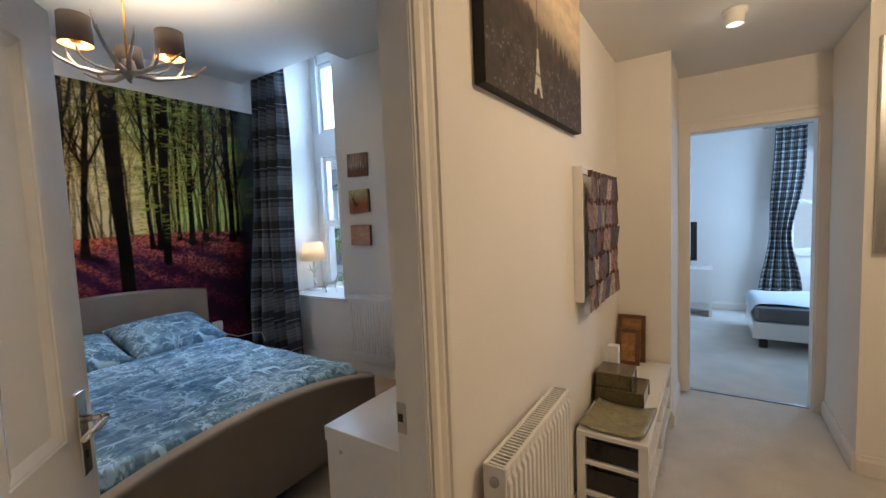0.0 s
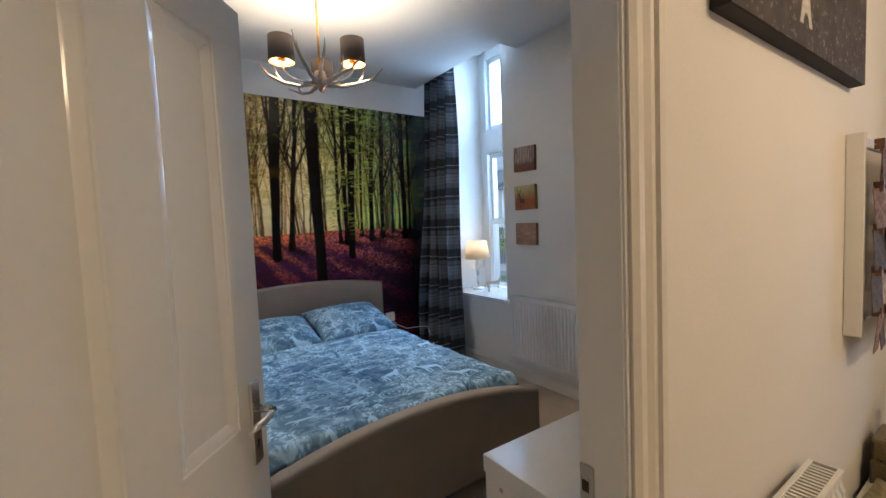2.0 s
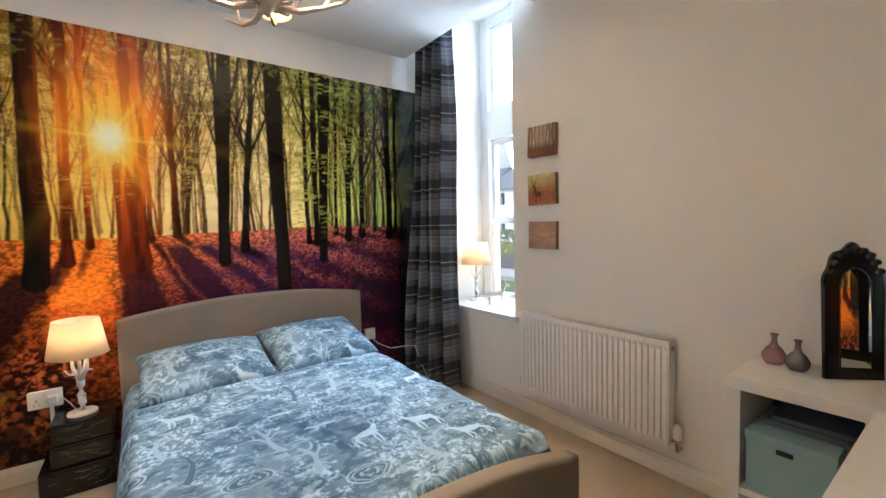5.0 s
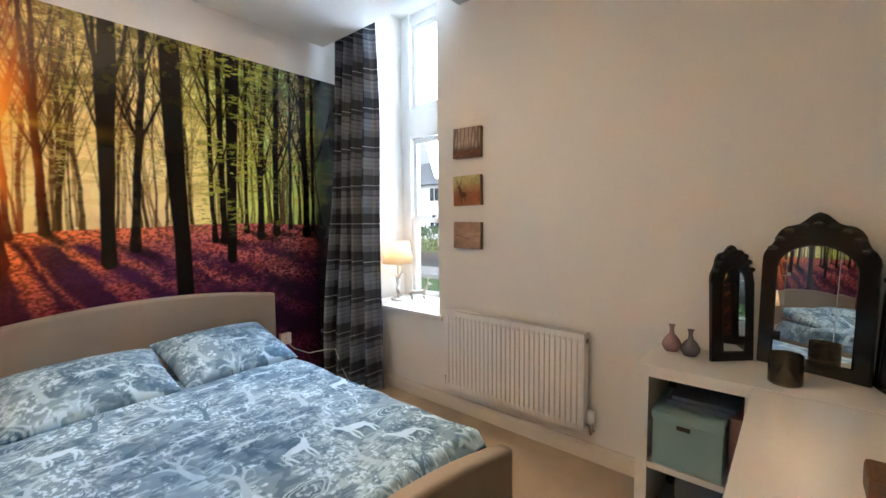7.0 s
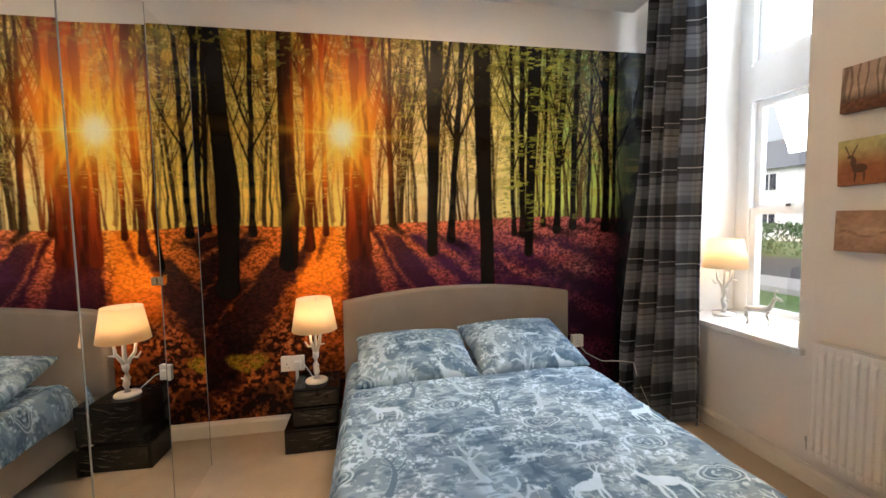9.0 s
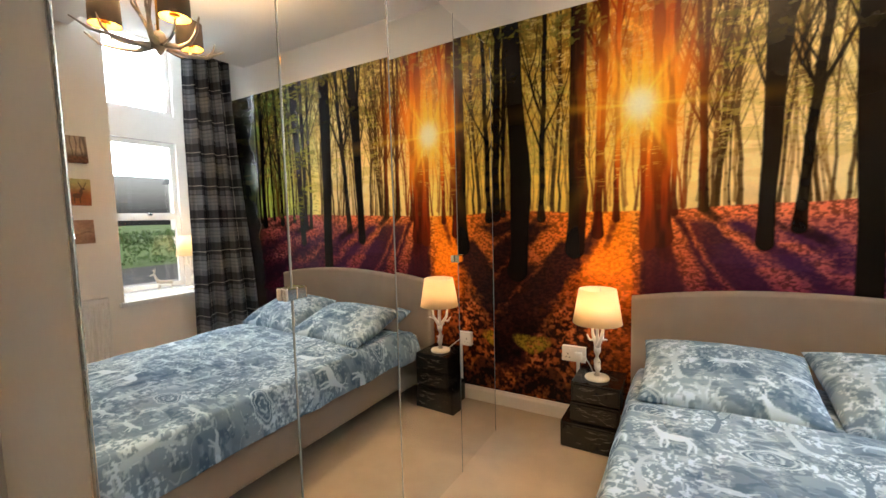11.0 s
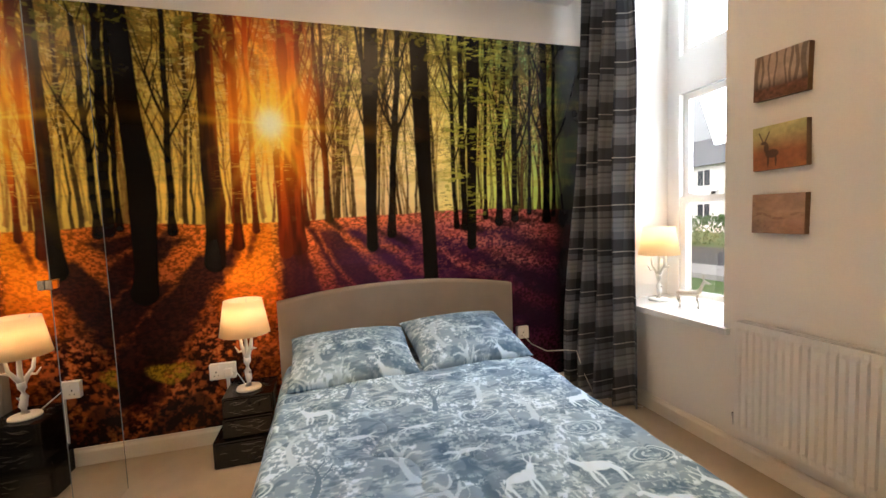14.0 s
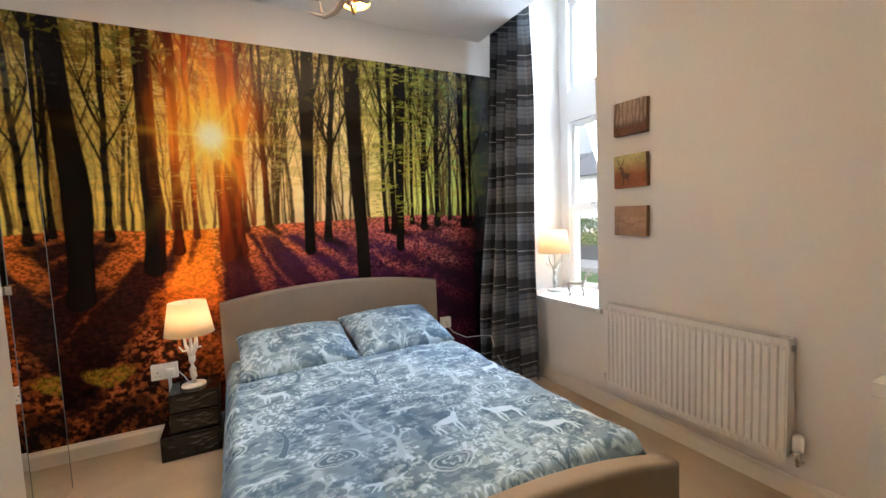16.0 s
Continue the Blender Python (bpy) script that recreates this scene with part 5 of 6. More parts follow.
def woodland(kind):
    def paint(u, v):
        n, m = cloud(u, v, 0.25, 5 + kind), cloud(u, v, 0.07, 9 + kind)
        if kind == 0:
            c = np.stack((.27 + .14 * n, .20 + .10 * n, .15 + .08 * n), -1) * (0.35 + 0.9 * smooth(0.2, 0.5, v))[..., None]
            for x, w in ((.06, .05), (.16, .03), (.30, .022), (.42, .02), (.60, .02), (.70, .03), (.80, .04), (.93, .06)):
                f = smooth(w, w * 0.6, np.abs(u - x - .02 * np.sin(v * 7 + x * 20))) * (v > 0.22)
                c = c * (1 - .62 * f[..., None]) + np.array((.05, .03, .02)) * .62 * f[..., None]
            c = c * (1 - smooth(.32, .2, v)[..., None]) + np.array((.16, .07, .04)) * (0.5 + m)[..., None] * smooth(.32, .2, v)[..., None]
        elif kind == 1:
            t = smooth(.35, .95, v)[..., None]
            c = np.array((.36, .13, .05)) * (1 - t) + np.array((.52, .47, .20)) * t
            c = c * (0.55 + 0.8 * n)[..., None]
            body = np.minimum(1, sum(smooth(1.1, .85, np.hypot((u - x) / a, (v - y) / b)) for x, y, a, b in ((.38, .36, .13, .10), (.27, .50, .05, .12), (.22, .62, .06, .04), (.30, .20, .02, .14), (.45, .20, .02, .14))))
            horn = (smooth(.018, .008, np.abs(u - .20 + (v - .66) * .35)) + smooth(.018, .008, np.abs(u - .25 - (v - .66) * .4))) * (v > .64) * (v < .88)
            f = np.clip(body + horn, 0, 1)[..., None]
            c = c * (1 - f * .9) + np.array((.07, .035, .02)) * f * .9
        else:
            c = np.array((.40, .24, .16)) * (0.55 + 0.8 * n)[..., None]
            band = np.exp(-((v - .5) / .16) ** 2)[..., None]
            c = c * (1 - .35 * band) + np.array((.50, .36, .22)) * .35 * band
            f = (smooth(.05, .02, np.abs(v - .44 - .06 * np.sin(u * 9))) * (m > .42))[..., None]
            c = c * (1 - .5 * f) + np.array((.16, .07, .04)) * .5 * f
        return c * (0.8 + 0.4 * m)[..., None]
    return paint


for kind, zc, lab in ((0, 1.962, "small canvas print of brown tree trunks"), (1, 1.632, "small canvas print of a stag in an amber field"), (2, 1.318, "small canvas print of a red-brown woodland")):
    printed_canvas("canvas_print", lab, "three woodland canvases", 0.235, 0.207 if kind < 2 else 0.188, 0.032, woodland(kind), pose(-4.708, WY - 0.001, zc, 0, (1.5, -1.0, 0.8)[kind], 0))


# ---------------------------------------------------------------- radiators
def radiator(m, length, z0, z1, label, valve_side):
    """A convector on a wall at local y = 0, its front looking along -y, from x = 0 to length."""
    rd = thing("radiator", label, "radiator", base=(0, 0, 0))
    d0, d1 = -0.095, -0.02
    bm = bmesh.new()
    n = int(length / 0.0335)
    prof = []
    pitch = length / n
    for k in range(n):
        a = k * pitch
        prof += [(a, d0 + 0.011), (a + pitch * 0.18, d0 + 0.011), (a + pitch * 0.34, d0), (a + pitch * 0.82, d0), (a + pitch * 0.98, d0 + 0.011)]
    prof.append((length, d0 + 0.011))
    levels = [(z0, 0.008), (z0 + 0.028, 0.008), (z0 + 0.045, 0.0), (z1 - 0.045, 0.0), (z1 - 0.028, 0.008), (z1, 0.008)]
    rows = [[bm.verts.new((x, max(y, d0 + lift), z)) for x, y in prof] for z, lift in levels]
    for a, b in zip(rows, rows[1:]):
        for k in range(len(prof) - 1):
            bm.faces.new((a[k], a[k + 1], b[k + 1], b[k]))
    part("front_panel", bm, WHITEMETAL, rd)
    part("back_panel", boxes((0, length, d1 - 0.012, d1, z0, z1 - 0.01), bevel=0.003), WHITEMETAL, rd)
    for x in (0.0, length - 0.003):
        part("side_panel", boxes((x - 0.002, x + 0.005, d0 + 0.006, d1, z0 + 0.02, z1 + 0.004), bevel=0.002), WHITEMETAL, rd)
    bm = boxes((0, length, d0 + 0.004, d0 + 0.016, z1 - 0.004, z1 + 0.005), (0, length, d1 - 0.012, d1, z1 - 0.004, z1 + 0.005), bevel=0.002)
    k, x = 0, 0.012
    while x < length - 0.014:
        box(bm, x, x + 0.007, d0 + 0.016, d1 - 0.012, z1 - 0.002, z1 + 0.003)
        x += 0.0165
    part("top_grille", bm, WHITEMETAL, rd)
    # One near-black block between the panels, colour for the shade behind the grille.
    part("shaded_core", boxes((0.01, length - 0.01, d0 + 0.02, d1 - 0.014, z0 + 0.03, z1 - 0.03)), DARK, rd)
    for x in (0.12, length - 0.15):
        part("bracket", boxes((x, x + 0.03, d1, -0.001, z0 + 0.05, z1 - 0.06)), WHITEMETAL, rd)
    vx = length + 0.03 if valve_side > 0 else -0.03
    bm = bmesh.new()
    tube(bm, [(vx, d0 + 0.045, z0 - 0.02), (vx, d0 + 0.045, z0 + 0.01), (vx, d0 + 0.045, z0 + 0.055)], [0.008, 0.012, 0.013], 12)
    tube(bm, [(vx, d0 + 0.045, z0 - 0.015), (vx, -0.001, z0 - 0.018)], 0.0075, 10)
    tube(bm, [(vx, d0 + 0.045, z0 + 0.035), (vx - valve_side * 0.035, d0 + 0.045, z0 + 0.035)], 0.010, 10)
    vb = part("valve", bm, CHROME, rd, "chrome radiator valve")
    bm = bmesh.new()
    lathe(bm, vx, d0 + 0.045, [(0.0, z0 + 0.05), (0.022, z0 + 0.052), (0.024, z0 + 0.075), (0.023, z0 + 0.118), (0.017, z0 + 0.128), (0.0, z0 + 0.13)], 20)
    part("thermostat_head", bm, WHITEPLASTIC, vb)
    ox = -0.028 if valve_side > 0 else length + 0.028
    bm = bmesh.new()
    tube(bm, [(ox, d0 + 0.045, z0 + 0.005), (ox, d0 + 0.045, z0 + 0.05)], [0.008, 0.010], 10)
    tube(bm, [(ox, d0 + 0.045, z0 + 0.03), (ox + valve_side * 0.03, d0 + 0.045, z0 + 0.03)], 0.009, 10)
    tube(bm, [(ox, d0 + 0.045, z0 + 0.05), (ox, d0 + 0.045, z0 + 0.068)], 0.013, 10)
    part("lockshield", bm, STEEL, rd)
    bm = bmesh.new()
    lathe(bm, 0, 0, [(0.0, 0), (0.014, 0), (0.014, 0.006), (0.009, 0.009), (0, 0.009)], 14)
    pl = part("blanking_plug", bm, STEEL, rd)
    pl.matrix_basis = pose(length + 0.003 if valve_side > 0 else -0.002, d0 + 0.04, z1 - 0.04, 0, 90 * valve_side, 0)
    rd.matrix_world = m
    return rd


radiator(pose(-4.865, WY, 0), 1.03, 0.20, 0.768, "long white panel radiator under and beside the window", 1)
radiator(pose(HX, 3.33, 0, 0, 0, 90) @ pose(-0.585, 0, 0), 0.585, 0.17, 0.765, "short white panel radiator on the hall wall", -1)

# ---------------------------------------------------------------- white corner unit and desk
CT = 0.784
unit = thing("cube_unit", "white open cube storage unit with a thick top beside the radiator", "shelf unit", base=(0, 0, 0))
part("top", boxes((-3.462, -2.62, 4.168, 4.572, CT - 0.05, CT), bevel=0.003), WHITELAM, unit)
for x in (-3.462, -2.67):
    part("side", boxes((x, x + 0.05, 4.168, 4.572, 0.0, CT - 0.05), bevel=0.002), WHITELAM, unit)
part("divider", boxes((-3.07, -3.05, 4.172, 4.56, 0.05, CT - 0.05)), WHITELAM, unit)
part("shelf", boxes((-3.412, -3.07, 4.172, 4.56, 0.318, 0.345), bevel=0.001), WHITELAM, unit)
part("shelf", boxes((-3.05, -2.67, 4.172, 4.56, 0.318, 0.345), bevel=0.001), WHITELAM, unit)
part("bottom", boxes((-3.412, -2.67, 4.172, 4.56, 0.0, 0.05)), WHITELAM, unit)
# Near-black back puts the shade inside the cubes into the colour.
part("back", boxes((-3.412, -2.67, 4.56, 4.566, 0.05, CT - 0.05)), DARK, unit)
desk = thing("desk", "white laminate desk along the partition wall", "desk", base=(0, 0, 0))
part("desktop", boxes((-3.05, -2.622, 2.655, 4.164, CT - 0.052, CT - 0.002), bevel=0.003), WHITELAM, desk)
part("end_panel", boxes((-3.045, -2.622, 2.658, 2.708, 0, CT - 0.052), bevel=0.002), WHITELAM, desk)
part("end_panel", boxes((-3.0, -2.622, 4.11, 4.16, 0, CT - 0.052), bevel=0.002), WHITELAM, desk)
part("back_panel", boxes((-2.68, -2.66, 2.708, 4.11, 0.25, CT - 0.052)), WHITELAM, desk)
bm = bmesh.new()
tube(bm, [(-2.98, 2.6585, CT - 0.075), (-2.98, 2.6565, CT - 0.075)], 0.007, 14)
part("screw_cap", bm, STEEL, desk)

bx = thing("storage_box", "teal card storage box with a finger hole on the cube shelf", "storage box", base=(0, 0, 0))
part("box", boxes((-3.395, -3.135, 4.18, 4.50, 0.346, 0.575), bevel=0.003), TEAL, bx)
part("lid", boxes((-3.399, -3.131, 4.176, 4.504, 0.552, 0.585), bevel=0.003), TEAL, bx)
part("finger_hole", boxes((-3.30, -3.25, 4.1745, 4.1785, 0.525, 0.542), bevel=0.0), DARK, bx)
thing("folder", "grey-blue folders lying on the teal box", "folder", boxes((-3.36, -3.12, 4.27, 4.50, 0.587, 0.612), (-3.34, -3.10, 4.28, 4.50, 0.613, 0.63), bevel=0.002), GREYLID)
thing("storage_box", "dark mauve box at the back of the cube shelf", "storage box", boxes((-3.125, -3.075, 4.26, 4.52, 0.346, 0.60), bevel=0.004), PINKGLASS)
thing("storage_box", "dark file box on the bottom cube shelf", "storage box", boxes((-3.31, -3.10, 4.22, 4.5, 0.051, 0.30), bevel=0.004), GREYLID)


def vase(x, y, s, mat, label):
    bm = bmesh.new()
    lathe(bm, x, y, [(0.0, CT), (0.030 * s, CT), (0.043 * s, CT + 0.022 * s), (0.044 * s, CT + 0.042 * s), (0.030 * s, CT + 0.068 * s), (0.013 * s, CT + 0.086 * s), (0.010 * s, CT + 0.105 * s), (0.011 * s, CT + 0.125 * s), (0.017 * s, CT + 0.133 * s), (0.013 * s, CT + 0.134 * s), (0.008 * s, CT + 0.11 * s)], 26)
    v = thing("vase", label, "vase", bm, mat, group="bud vases")
    return v


vase(-3.385, 4.46, 0.96, PINKGLASS, "small mauve bulb-shaped bud vase on the white unit")
vase(-3.300, 4.43, 0.92, GREYGLASS, "small grey bulb-shaped bud vase on the white unit")


def crest(w, h, side):
    """Outline of a carved looking-glass frame: straight sides, shouldered arch and crest."""
    pts = [(-w / 2, 0), (w / 2, 0), (w / 2, h * 0.66)]
    n = 26
    for k in range(n + 1):
        a = math.pi * k / n
        r = 1 + 0.05 * math.sin(9 * a) + ((0.10 if w > 0.25 else 0.03) * math.exp(-((a - math.pi / 2) / 0.28) ** 2))
        pts.append((w / 2 * math.cos(a) * min(r, 1.02), h * 0.66 + (h * 0.30) * math.sin(a) * r))
    pts.append((-w / 2, h * 0.66))
    return pts


def mirror_wing(parent, m, w, h):
    bm = bmesh.new()
    prism(bm, crest(w, h, 1), "y", 0.0, 0.02)
    bmesh.ops.bevel(bm, geom=[e for e in bm.edges if abs(e.verts[0].co.y - e.verts[1].co.y) < 1e-5 and e.verts[0].co.y < 0.01], offset=0.006, segments=2, affect="EDGES")
    fr = part("frame", bm, BLACKGLOSS, parent)
    b = 0.055 if w > 0.25 else 0.045
    iw, ih = w / 2 - b, h * 0.64
    out = [(-iw, b), (iw, b)] + [(iw * math.cos(math.pi * k / 16), ih + (h * 0.16) * math.sin(math.pi * k / 16)) for k in range(17)]
    bm = bmesh.new()
    prism(bm, out, "y", -0.003, 0.002)
    g = part("glass", bm, MIRROR, fr, "arched mirror glass")
    bm = bmesh.new()
    ring = [Vector((x, -0.004, z)) for x, z in out]
    tube(bm, ring + ring[:1], 0.004, 8, False)
    part("bead", bm, BLACKGLOSS, fr)
    bm = bmesh.new()
    for k in range(9):
        a = math.pi * (0.12 + 0.76 * k / 8)
        c = Vector((w * 0.43 * math.cos(a), -0.004, h * 0.68 + h * 0.25 * math.sin(a)))
        bmesh.ops.create_uvsphere(bm, u_segments=10, v_segments=6, radius=0.016, matrix=Matrix.Translation(c) @ Matrix.Diagonal((1.3, 0.5, 0.8, 1)))
    for f in bm.faces:
        f.smooth = True
    part("carving", bm, BLACKGLOSS, fr)
    fr.matrix_basis = m


tri = thing("dressing_mirror", "black lacquered triple dressing-table mirror with carved crests", "mirror", base=(0, 0, CT))
mirror_wing(tri, pose(-2.885, 4.475, 0, -3, 0, -18), 0.37, 0.66)
mirror_wing(tri, pose(-3.135, 4.455, 0, -3, 0, 45), 0.20, 0.53)
mirror_wing(tri, pose(-2.675, 4.35, 0, -3, 0, -72), 0.20, 0.53)
ch = thing("candle_holder", "smoked brown glass candle holder on the white unit", "candle holder", base=(-2.955, 4.285, CT))
bm = bmesh.new()
lathe(bm, 0, 0, [(0.0, 0.0), (0.05, 0.0), (0.055, 0.006), (0.055, 0.115), (0.0515, 0.117), (0.050, 0.012), (0.0, 0.012)], 30)
part("cup", bm, AMBER, ch)
bm = bmesh.new()
lathe(bm, 0, 0, [(0.0, 0.0125), (0.046, 0.0125), (0.046, 0.05), (0.0, 0.048)], 24)
part("candle", bm, material("dark_wax", (0.10, 0.07, 0.05), 0.5, vary=0.1), ch)
tr = thing("trinket_box", "small tortoiseshell trinket box on the desk", "box", boxes((-2.80, -2.68, 3.50, 3.62, CT - 0.002, CT + 0.07), bevel=0.012), WOOD)

# deer figure on the sill
bm = bmesh.new()
tube(bm, [(-0.075, 0, 0.095), (-0.06, 0, 0.10), (-0.02, 0, 0.097), (0.03, 0, 0.10), (0.055, 0, 0.112), (0.068, 0, 0.14), (0.076, 0, 0.168), (0.085, 0, 0.178), (0.108, 0, 0.168), (0.118, 0, 0.163)], [0.008, 0.019, 0.018, 0.020, 0.017, 0.011, 0.010, 0.012, 0.008, 0.005], 10)
for x, s in ((0.045, 0.012), (0.050, -0.012), (-0.055, 0.012), (-0.060, -0.012)):
    tube(bm, [(x, s, 0.095), (x - 0.006, s, 0.06), (x + 0.004, s, 0.035), (x + 0.002, s, 0.0)], [0.010, 0.0065, 0.0045, 0.005], 8)
for s in (1, -1):
    tube(bm, [(0.082, s * 0.006, 0.185), (0.076, s * 0.018, 0.205), (0.078, s * 0.026, 0.235)], [0.004, 0.0035, 0.002], 6)
    tube(bm, [(0.076, s * 0.018, 0.205), (0.092, s * 0.024, 0.225)], [0.003, 0.0015], 6)
deer = thing("deer_figurine", "pale standing stag ornament on the window sill", "figurine", bm, material("pale_resin", lin(0.72, 0.68, 0.62), 0.5, vary=0.1, scale=30))
deer.matrix_world = pose(-5.42, 4.80, 0.704, 0, 0, 40)

# ---------------------------------------------------------------- hall: picture, photographs, console
def skyline(u, v):
    """A sepia city under a pale sky, with a slender iron tower lit at its foot."""
    n, m = cloud(u * 1.6, v, 0.05, 31), cloud(u * 2, v * 3, 0.18, 33, 3)
    t = smooth(0.40, 0.80, v + 0.10 * u)[..., None]
    c = np.array((.10, .080, .060)) * (1 - t) + np.array((.74, .60, .40)) * t
    c = c * (0.75 + 0.45 * m)[..., None]
    roofs = 0.40 + 0.30 * (1 - u) * 0.6 + 0.10 * (np.floor(lattice(u * 1.6, u * 0, 0.03, 35) * 7) / 7 - 0.5)
    blocks = smooth(0.012, -0.012, v - roofs)[..., None] * (0.55 + 0.45 * smooth(0.1, -0.15, v - roofs))[..., None]
    c = c * (1 - blocks) + np.array((.050, .038, .030)) * (0.35 + 1.3 * n)[..., None] * blocks
    c = c + 0.10 * smooth(0.70, 0.80, cloud(u * 3, v * 3, 0.04, 37, 2))[..., None] * (v < 0.3)[..., None]
    x = np.abs(u - 0.42)
    wide = 0.004 + 0.042 * np.clip((0.46 - v) / 0.38, 0, 1) ** 2.2
    f = (smooth(0.003, -0.002, x - wide) * (v > 0.08) * (v < 0.86)).astype(float)
    gap = smooth(0.0, 0.006, 0.024 - np.hypot(x, (v - 0.08) * 0.45)) + 0.7 * (np.abs(v - 0.20) < 0.008)
    f = np.clip(f - gap, 0, 1)[..., None]
    tone = np.where(v[..., None] < 0.34, np.array((.66, .62, .54)), np.array((.20, .16, .12))) * (0.7 + 0.3 * lattice(u, v, 0.012, 39))[..., None]
    return c * (1 - 0.9 * f) + tone * 0.9 * f


CANVASEDGE = material("black_canvas_edge", (0.02, 0.018, 0.017), 0.8, vary=0.2)
printed_canvas("canvas_print", "large black and white city skyline canvas with an iron tower", "", 0.96, 0.62, 0.035, skyline, pose(HX, 3.29, 2.115, 0, 0, 90), 200, 130)

board = thing("photo_board", "white box frame with rows of pegged photographs", "photo frame", base=(0, 0, 0))
part("frame_edge", boxes((HX + 0.001, HX + 0.045, 3.74, 3.76, 1.02, 1.66), bevel=0.003), WHITELAM, board)
part("frame_edge", boxes((HX + 0.001, HX + 0.02, 4.44, 4.46, 1.02, 1.66), bevel=0.003), WHITELAM, board)
for z0, z1 in ((1.63, 1.66), (1.02, 1.045)):
    part("frame_edge", boxes((HX + 0.001, HX + 0.02, 3.76, 4.44, z0, z1), bevel=0.002), WHITELAM, board)
part("back_board", boxes((HX + 0.001, HX + 0.008, 3.765, 4.44, 1.045, 1.63)), WHITELAM, board)
r = random.Random(11)
PHOTOS = [material("photo_print", lin(*c), 0.75, vary=0.7, scale=40, fine=90, bump=0.0) for c in ((0.46, 0.36, 0.27), (0.66, 0.58, 0.49), (0.30, 0.26, 0.23), (0.54, 0.42, 0.33), (0.38, 0.28, 0.20))]
for row in range(5):
    zt = 1.62 - 0.132 * row
    bm = bmesh.new()
    tube(bm, [(HX + 0.058, 3.765 + 0.675 * k / 6, zt + 0.004 - 0.012 * math.sin(math.pi * k / 6)) for k in range(7)], 0.0015, 5)
    part("string", bm, SHEET, board)
    for k in range(8):
        yy = 3.80 + 0.082 * k + r.uniform(-.008, .008)
        ph = part("photograph", boxes((-0.001, 0.001, -0.044, 0.044, -0.062, 0.062)), PHOTOS[r.randrange(5)], board)
        ph.matrix_basis = pose(HX + 0.066 + 0.006 * r.random(), yy, zt - 0.062, r.uniform(-5, 5), r.uniform(-4, 8), r.uniform(-14, 14))
        part("peg", boxes((HX + 0.055, HX + 0.078, yy - 0.004, yy + 0.004, zt - 0.012, zt + 0.02)), WOOD, board)

con = thing("console_unit", "low white console unit with open shelves in the hall", "console", base=(0, 0, 0))
KX0, KX1, KY0, KY1, KT = HX + 0.018, -2.206, 3.66, 4.775, 0.435
part("top", boxes((KX0, KX1, KY0, KY1, KT - 0.022, KT), bevel=0.003), WHITELAM, con)
for x in (KX0, KX1 - 0.04):
    for y in (KY0, KY1 - 0.04, (KY0 + KY1) / 2 - 0.02):
        part("leg", boxes((x, x + 0.04, y, y + 0.04, 0, KT - 0.022), bevel=0.002), WHITELAM, con)
for z in (0.30, 0.15):
    part("shelf", boxes((KX0, KX1, KY0 + 0.002, KY1 - 0.002, z - 0.02, z), bevel=0.001), WHITELAM, con)
    part("rail", boxes((KX1 - 0.03, KX1 - 0.004, KY0 + 0.04, KY1 - 0.04, z - 0.045, z - 0.02)), WHITELAM, con)
for z0, z1 in ((0.305, KT - 0.045), (0.155, 0.255), (0.02, 0.105)):
    part("drawer_front", boxes((KX0 + 0.044, KX1 - 0.044, KY0 + 0.012, KY0 + 0.022, z0, z1), bevel=0.002), BLACKGLOSS, con, "black drawer end")
# Near-black board paints in the shade behind the open shelves.
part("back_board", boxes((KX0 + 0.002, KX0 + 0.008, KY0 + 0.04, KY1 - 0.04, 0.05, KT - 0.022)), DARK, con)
for y0, z0 in ((3.72, 0.152), (3.95, 0.152), (4.25, 0.152), (4.5, 0.152), (3.74, 0.302), (4.0, 0.302), (4.3, 0.302), (4.52, 0.302)):
    for s in (0, 0.10):
        bm = bmesh.new()
        tube(bm, [(-2.25, y0 + s + 0.02, z0 + 0.03), (-2.30, y0 + s + 0.02, z0 + 0.035), (-2.38, y0 + s + 0.022, z0 + 0.045), (-2.46, y0 + s + 0.022, z0 + 0.05)], [0.022, 0.032, 0.032, 0.03], 10)
        tube(bm, [(-2.40, y0 + s + 0.022, z0 + 0.05), (-2.43, y0 + s + 0.022, z0 + 0.085)], [0.028, 0.03], 10, False)
        thing("shoe", "dark shoe on the console shelf", "shoe", bm, BLACKGLOSS if (y0 * 10) % 2 < 1 else GREYSOFA, group="shoes on the console")

bm = bmesh.new()
sheet(bm, 10, 10, lambda u, v: (-2.50 + 0.27 * u + 0.02 * v, 3.68 + 0.30 * v, KT + 0.006 + 0.022 * abs(2 * u - 1) ** 3 + 0.012 * abs(2 * v - 1) ** 3))
tray = thing("slate_tray", "shallow green-brown stone tray on the console", "tray", bm, STONE)
tray.modifiers.new("thick", "SOLIDIFY").thickness = 0.012
GLASSBOX = material("antique_mirror_glass", lin(0.46, 0.42, 0.30), 0.12, 0.5, vary=0.4, scale=16)
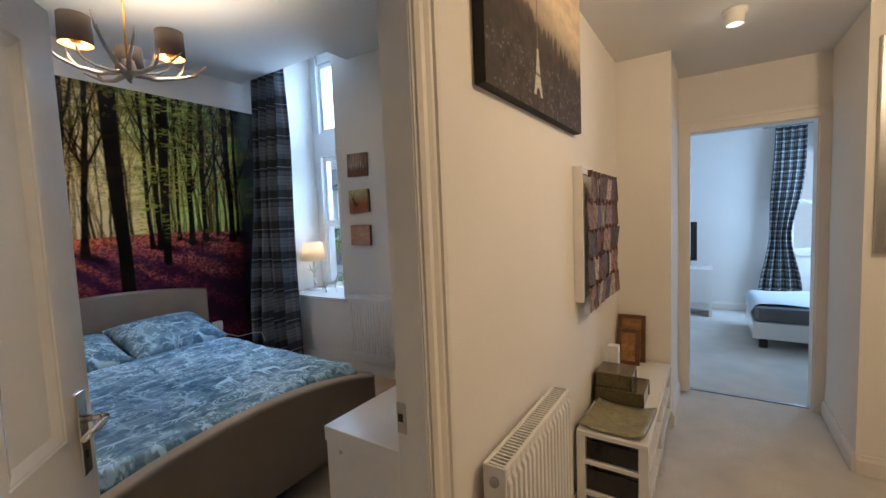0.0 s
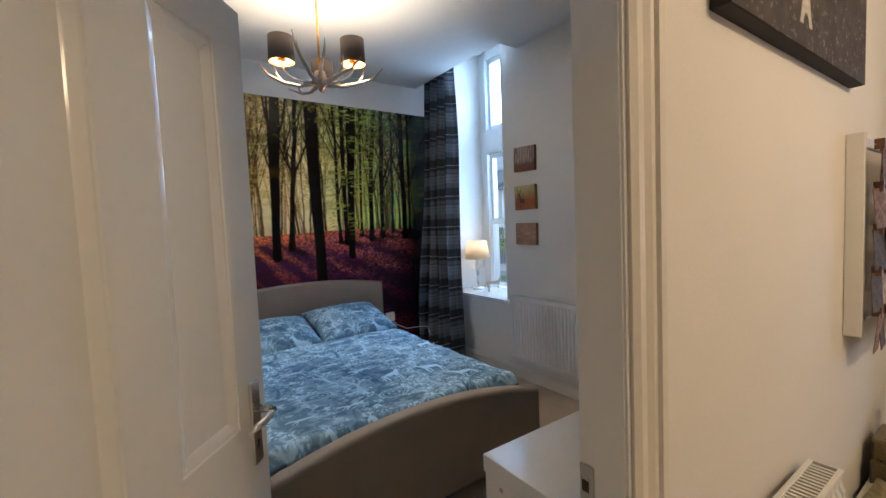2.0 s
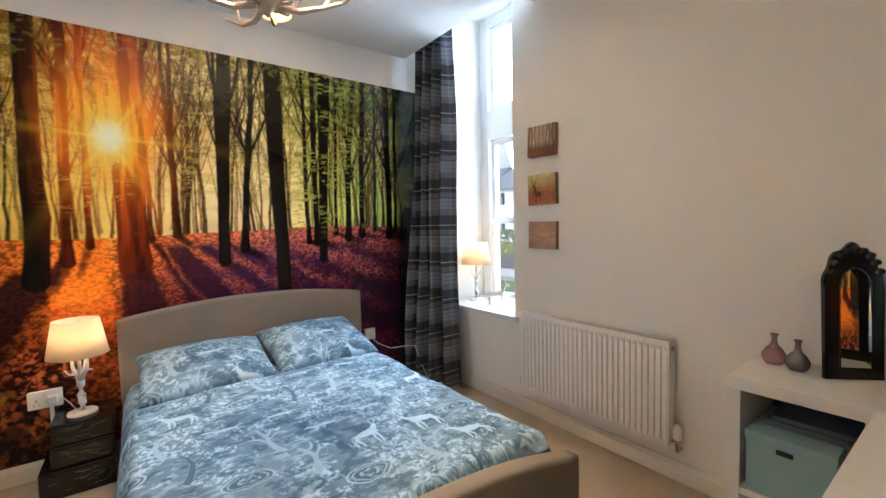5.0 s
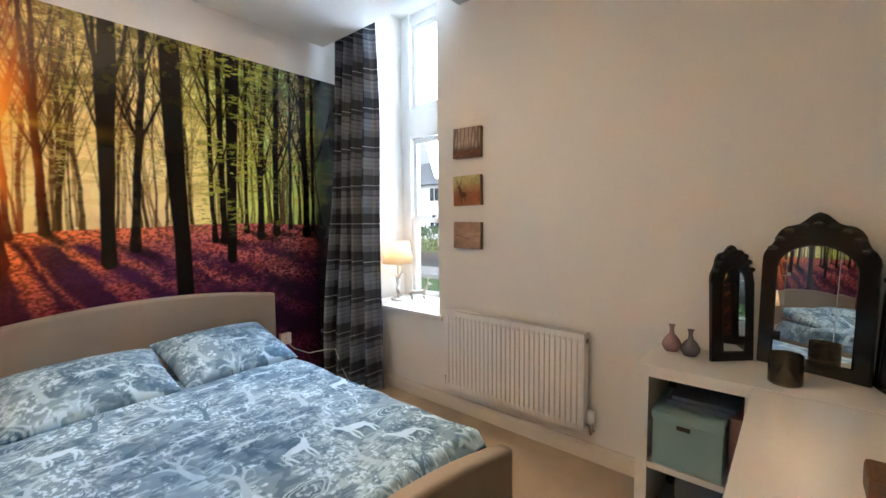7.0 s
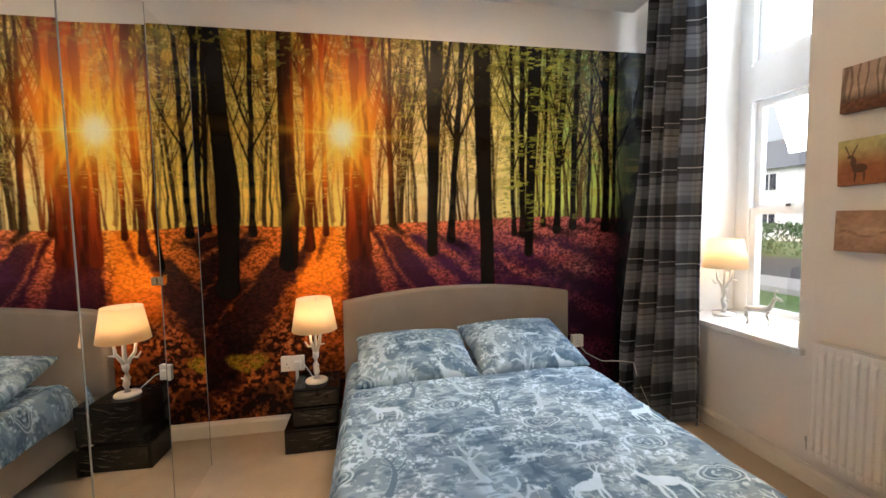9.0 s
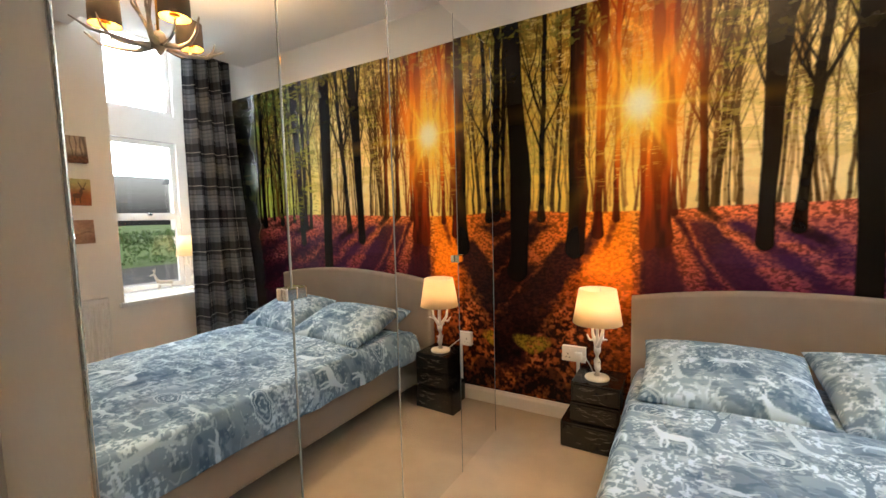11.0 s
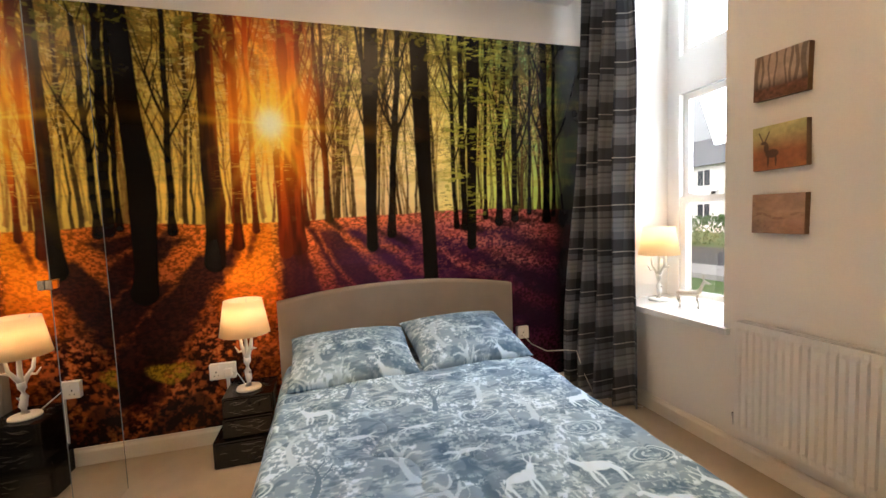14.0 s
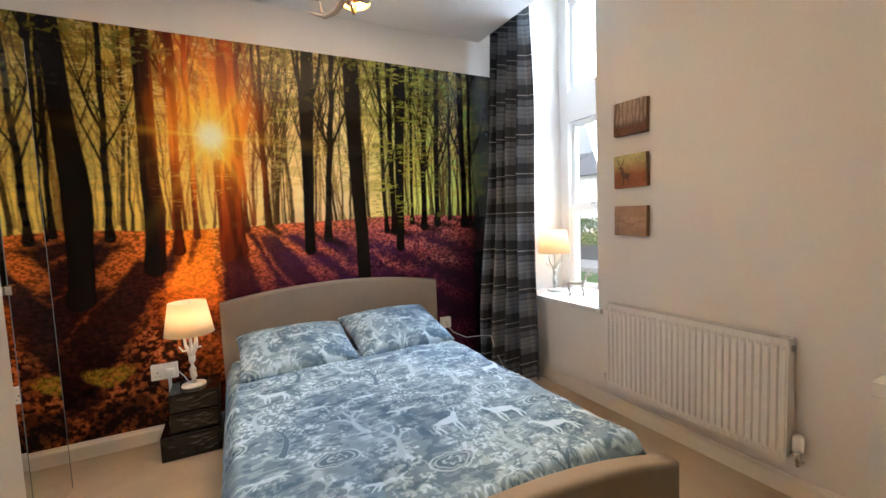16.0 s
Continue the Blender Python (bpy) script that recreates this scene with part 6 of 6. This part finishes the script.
for y0, y1, x0, x1, z0, z1 in ((4.0, 4.22, -2.50, -2.27, KT, KT + 0.085), (4.02, 4.19, -2.50, -2.33, KT + 0.086, KT + 0.16)):
    gb = thing("glass_box", "antiqued glass trinket box with dark metal edges", "box", base=(0, 0, 0))
    part("body", boxes((x0, x1, y0, y1, z0 + 0.001, z1 - 0.016)), GLASSBOX, gb)
    part("lid", boxes((x0 - 0.003, x1 + 0.003, y0 - 0.003, y1 + 0.003, z1 - 0.015, z1), bevel=0.002), GLASSBOX, gb)
    for x in (x0, x1):
        for y in (y0, y1):
            part("edge", boxes((x - 0.003, x + 0.003, y - 0.003, y + 0.003, z0 + 0.001, z1 - 0.015)), DARK, gb)
# Plain upright white box on the console; no candle is modelled here.
thing("candle", "small white box standing beside the glass boxes", "candle", boxes((-2.49, -2.43, 4.24, 4.30, KT + 0.001, KT + 0.24), bevel=0.008), LAMPWHITE)
for k, (x0, x1, y, h) in enumerate(((-2.52, -2.35, 4.74, 0.31), (-2.51, -2.375, 4.66, 0.235))):
    pf = thing("picture_frame", "dark wooden picture frame leaning on the wall", "picture frame", base=(0, 0, 0), group="leaning frames")
    w = x1 - x0
    part("moulding", boxes((0, 0.024, 0, 0.02, 0, h), (w - 0.024, w, 0, 0.02, 0, h), (0.024, w - 0.024, 0, 0.02, 0, 0.024), (0.024, w - 0.024, 0, 0.02, h - 0.024, h), bevel=0.003), WOOD, pf)
    part("print", boxes((0.022, w - 0.022, 0.008, 0.014, 0.022, h - 0.022)), GILT, pf)
    pf.matrix_basis = pose(x0, y - 0.02, KT + 0.001, -5, 0, 0)

bm = bmesh.new()
lathe(bm, -1.896, 4.40, [(0.0, HZ), (0.055, HZ), (0.055, HZ - 0.02), (0.042, HZ - 0.028), (0.040, HZ - 0.07), (0.034, HZ - 0.072), (0.030, HZ - 0.05), (0.0, HZ - 0.048)], 24)
thing("ceiling_spotlight", "small white ceiling spotlight in the hall", "ceiling light", bm, WHITEPLASTIC)
hf = thing("picture_frame", "grey framed picture on the hall wall", "picture frame", base=(0, 0, 0))
part("moulding", boxes((-1.305, -1.265, 4.685, 4.718, 1.18, 2.24), (-0.74, -0.70, 4.685, 4.718, 1.18, 2.24), (-1.265, -0.74, 4.685, 4.718, 1.18, 1.22), (-1.265, -0.74, 4.685, 4.718, 2.20, 2.24), bevel=0.006), STEEL, hf)
part("print", boxes((-1.267, -0.738, 4.70, 4.706, 1.218, 2.202)), SHEET, hf)

# ---------------------------------------------------------------- living room through the doorway
sofa = thing("daybed", "white-framed daybed with a grey seat and pale throw", "daybed", base=(0, 0, 0))
part("frame", boxes((-1.64, -0.6, 6.90, 7.9, 0.10, 0.27), bevel=0.012), WHITELAM, sofa)
part("seat_cushion", boxes((-1.63, -0.6, 6.91, 7.89, 0.27, 0.42), bevel=0.04), GREYSOFA, sofa)
bm = bmesh.new()
sheet(bm, 24, 24, lambda u, v: (-1.66 + 1.04 * u, 7.0 + 0.92 * v, 0.435 + 0.012 * math.sin(7 * u + 3 * v) - 0.10 * max(0, 0.05 - u) / 0.05))
part("throw", bm, PALESOFA, sofa, "pale blue-white throw")
for x in (-1.58, -0.7):
    for y in (6.95, 7.8):
        part("leg", boxes((x, x + 0.07, y, y + 0.07, 0, 0.10), bevel=0.004), DARK, sofa)
LCURT = plaid("patterned_curtain_cloth", lin(0.55, 0.56, 0.56), [(0.0, 0.055, lin(0.13, 0.14, 0.16), 0.66), (0.05, 0.018, lin(0.12, 0.12, 0.14), 0.6), (0.02, 0.012, lin(0.85, 0.85, 0.84), 0.6)], 0.125)
lc = thing("curtain", "grey and white patterned curtain tied back at a window", "curtain", base=(0, 0, 0))
cl = part("cloth", curtain_sheet(((-1.33, 8.55), (-1.02, 8.55)), ((-1.50, 8.53), (-1.02, 8.55)), 2.40, 0.06, 4.5, 0.035, 70, 70, 0.9, waist=(0.42, 0.20, (-1.30, 8.56), 0.45)), LCURT, lc)
cl.modifiers.new("thick", "SOLIDIFY").thickness = 0.006
bm = bmesh.new()
tube(bm, [(-1.45, 8.56, 2.42), (-0.55, 8.56, 2.42)], 0.013)
part("curtain_pole", bm, STEEL, lc)
tvu = thing("tv_cabinet", "white gloss television cabinet with an open niche", "cabinet", base=(0, 0, 0))
part("body", boxes((-2.9, -1.985, 8.15, 8.55, 0.17, 0.63), (-2.02, -1.985, 8.15, 8.55, 0, 0.17), (-2.9, -2.86, 8.15, 8.55, 0, 0.17), bevel=0.004), WHITELAM, tvu)
part("door", boxes((-2.45, -2.03, 8.142, 8.15, 0.19, 0.61), bevel=0.002), WHITELAM, tvu)
tv = thing("television", "black flat television on the cabinet", "television", base=(0, 0, 0))
part("screen", boxes((-3.1, -2.16, 8.34, 8.38, 0.72, 1.25), bevel=0.006), BLACKGLOSS, tv)
part("stand", boxes((-2.75, -2.45, 8.28, 8.44, 0.631, 0.645), (-2.62, -2.58, 8.35, 8.38, 0.645, 0.73), bevel=0.003), DARK, tv)
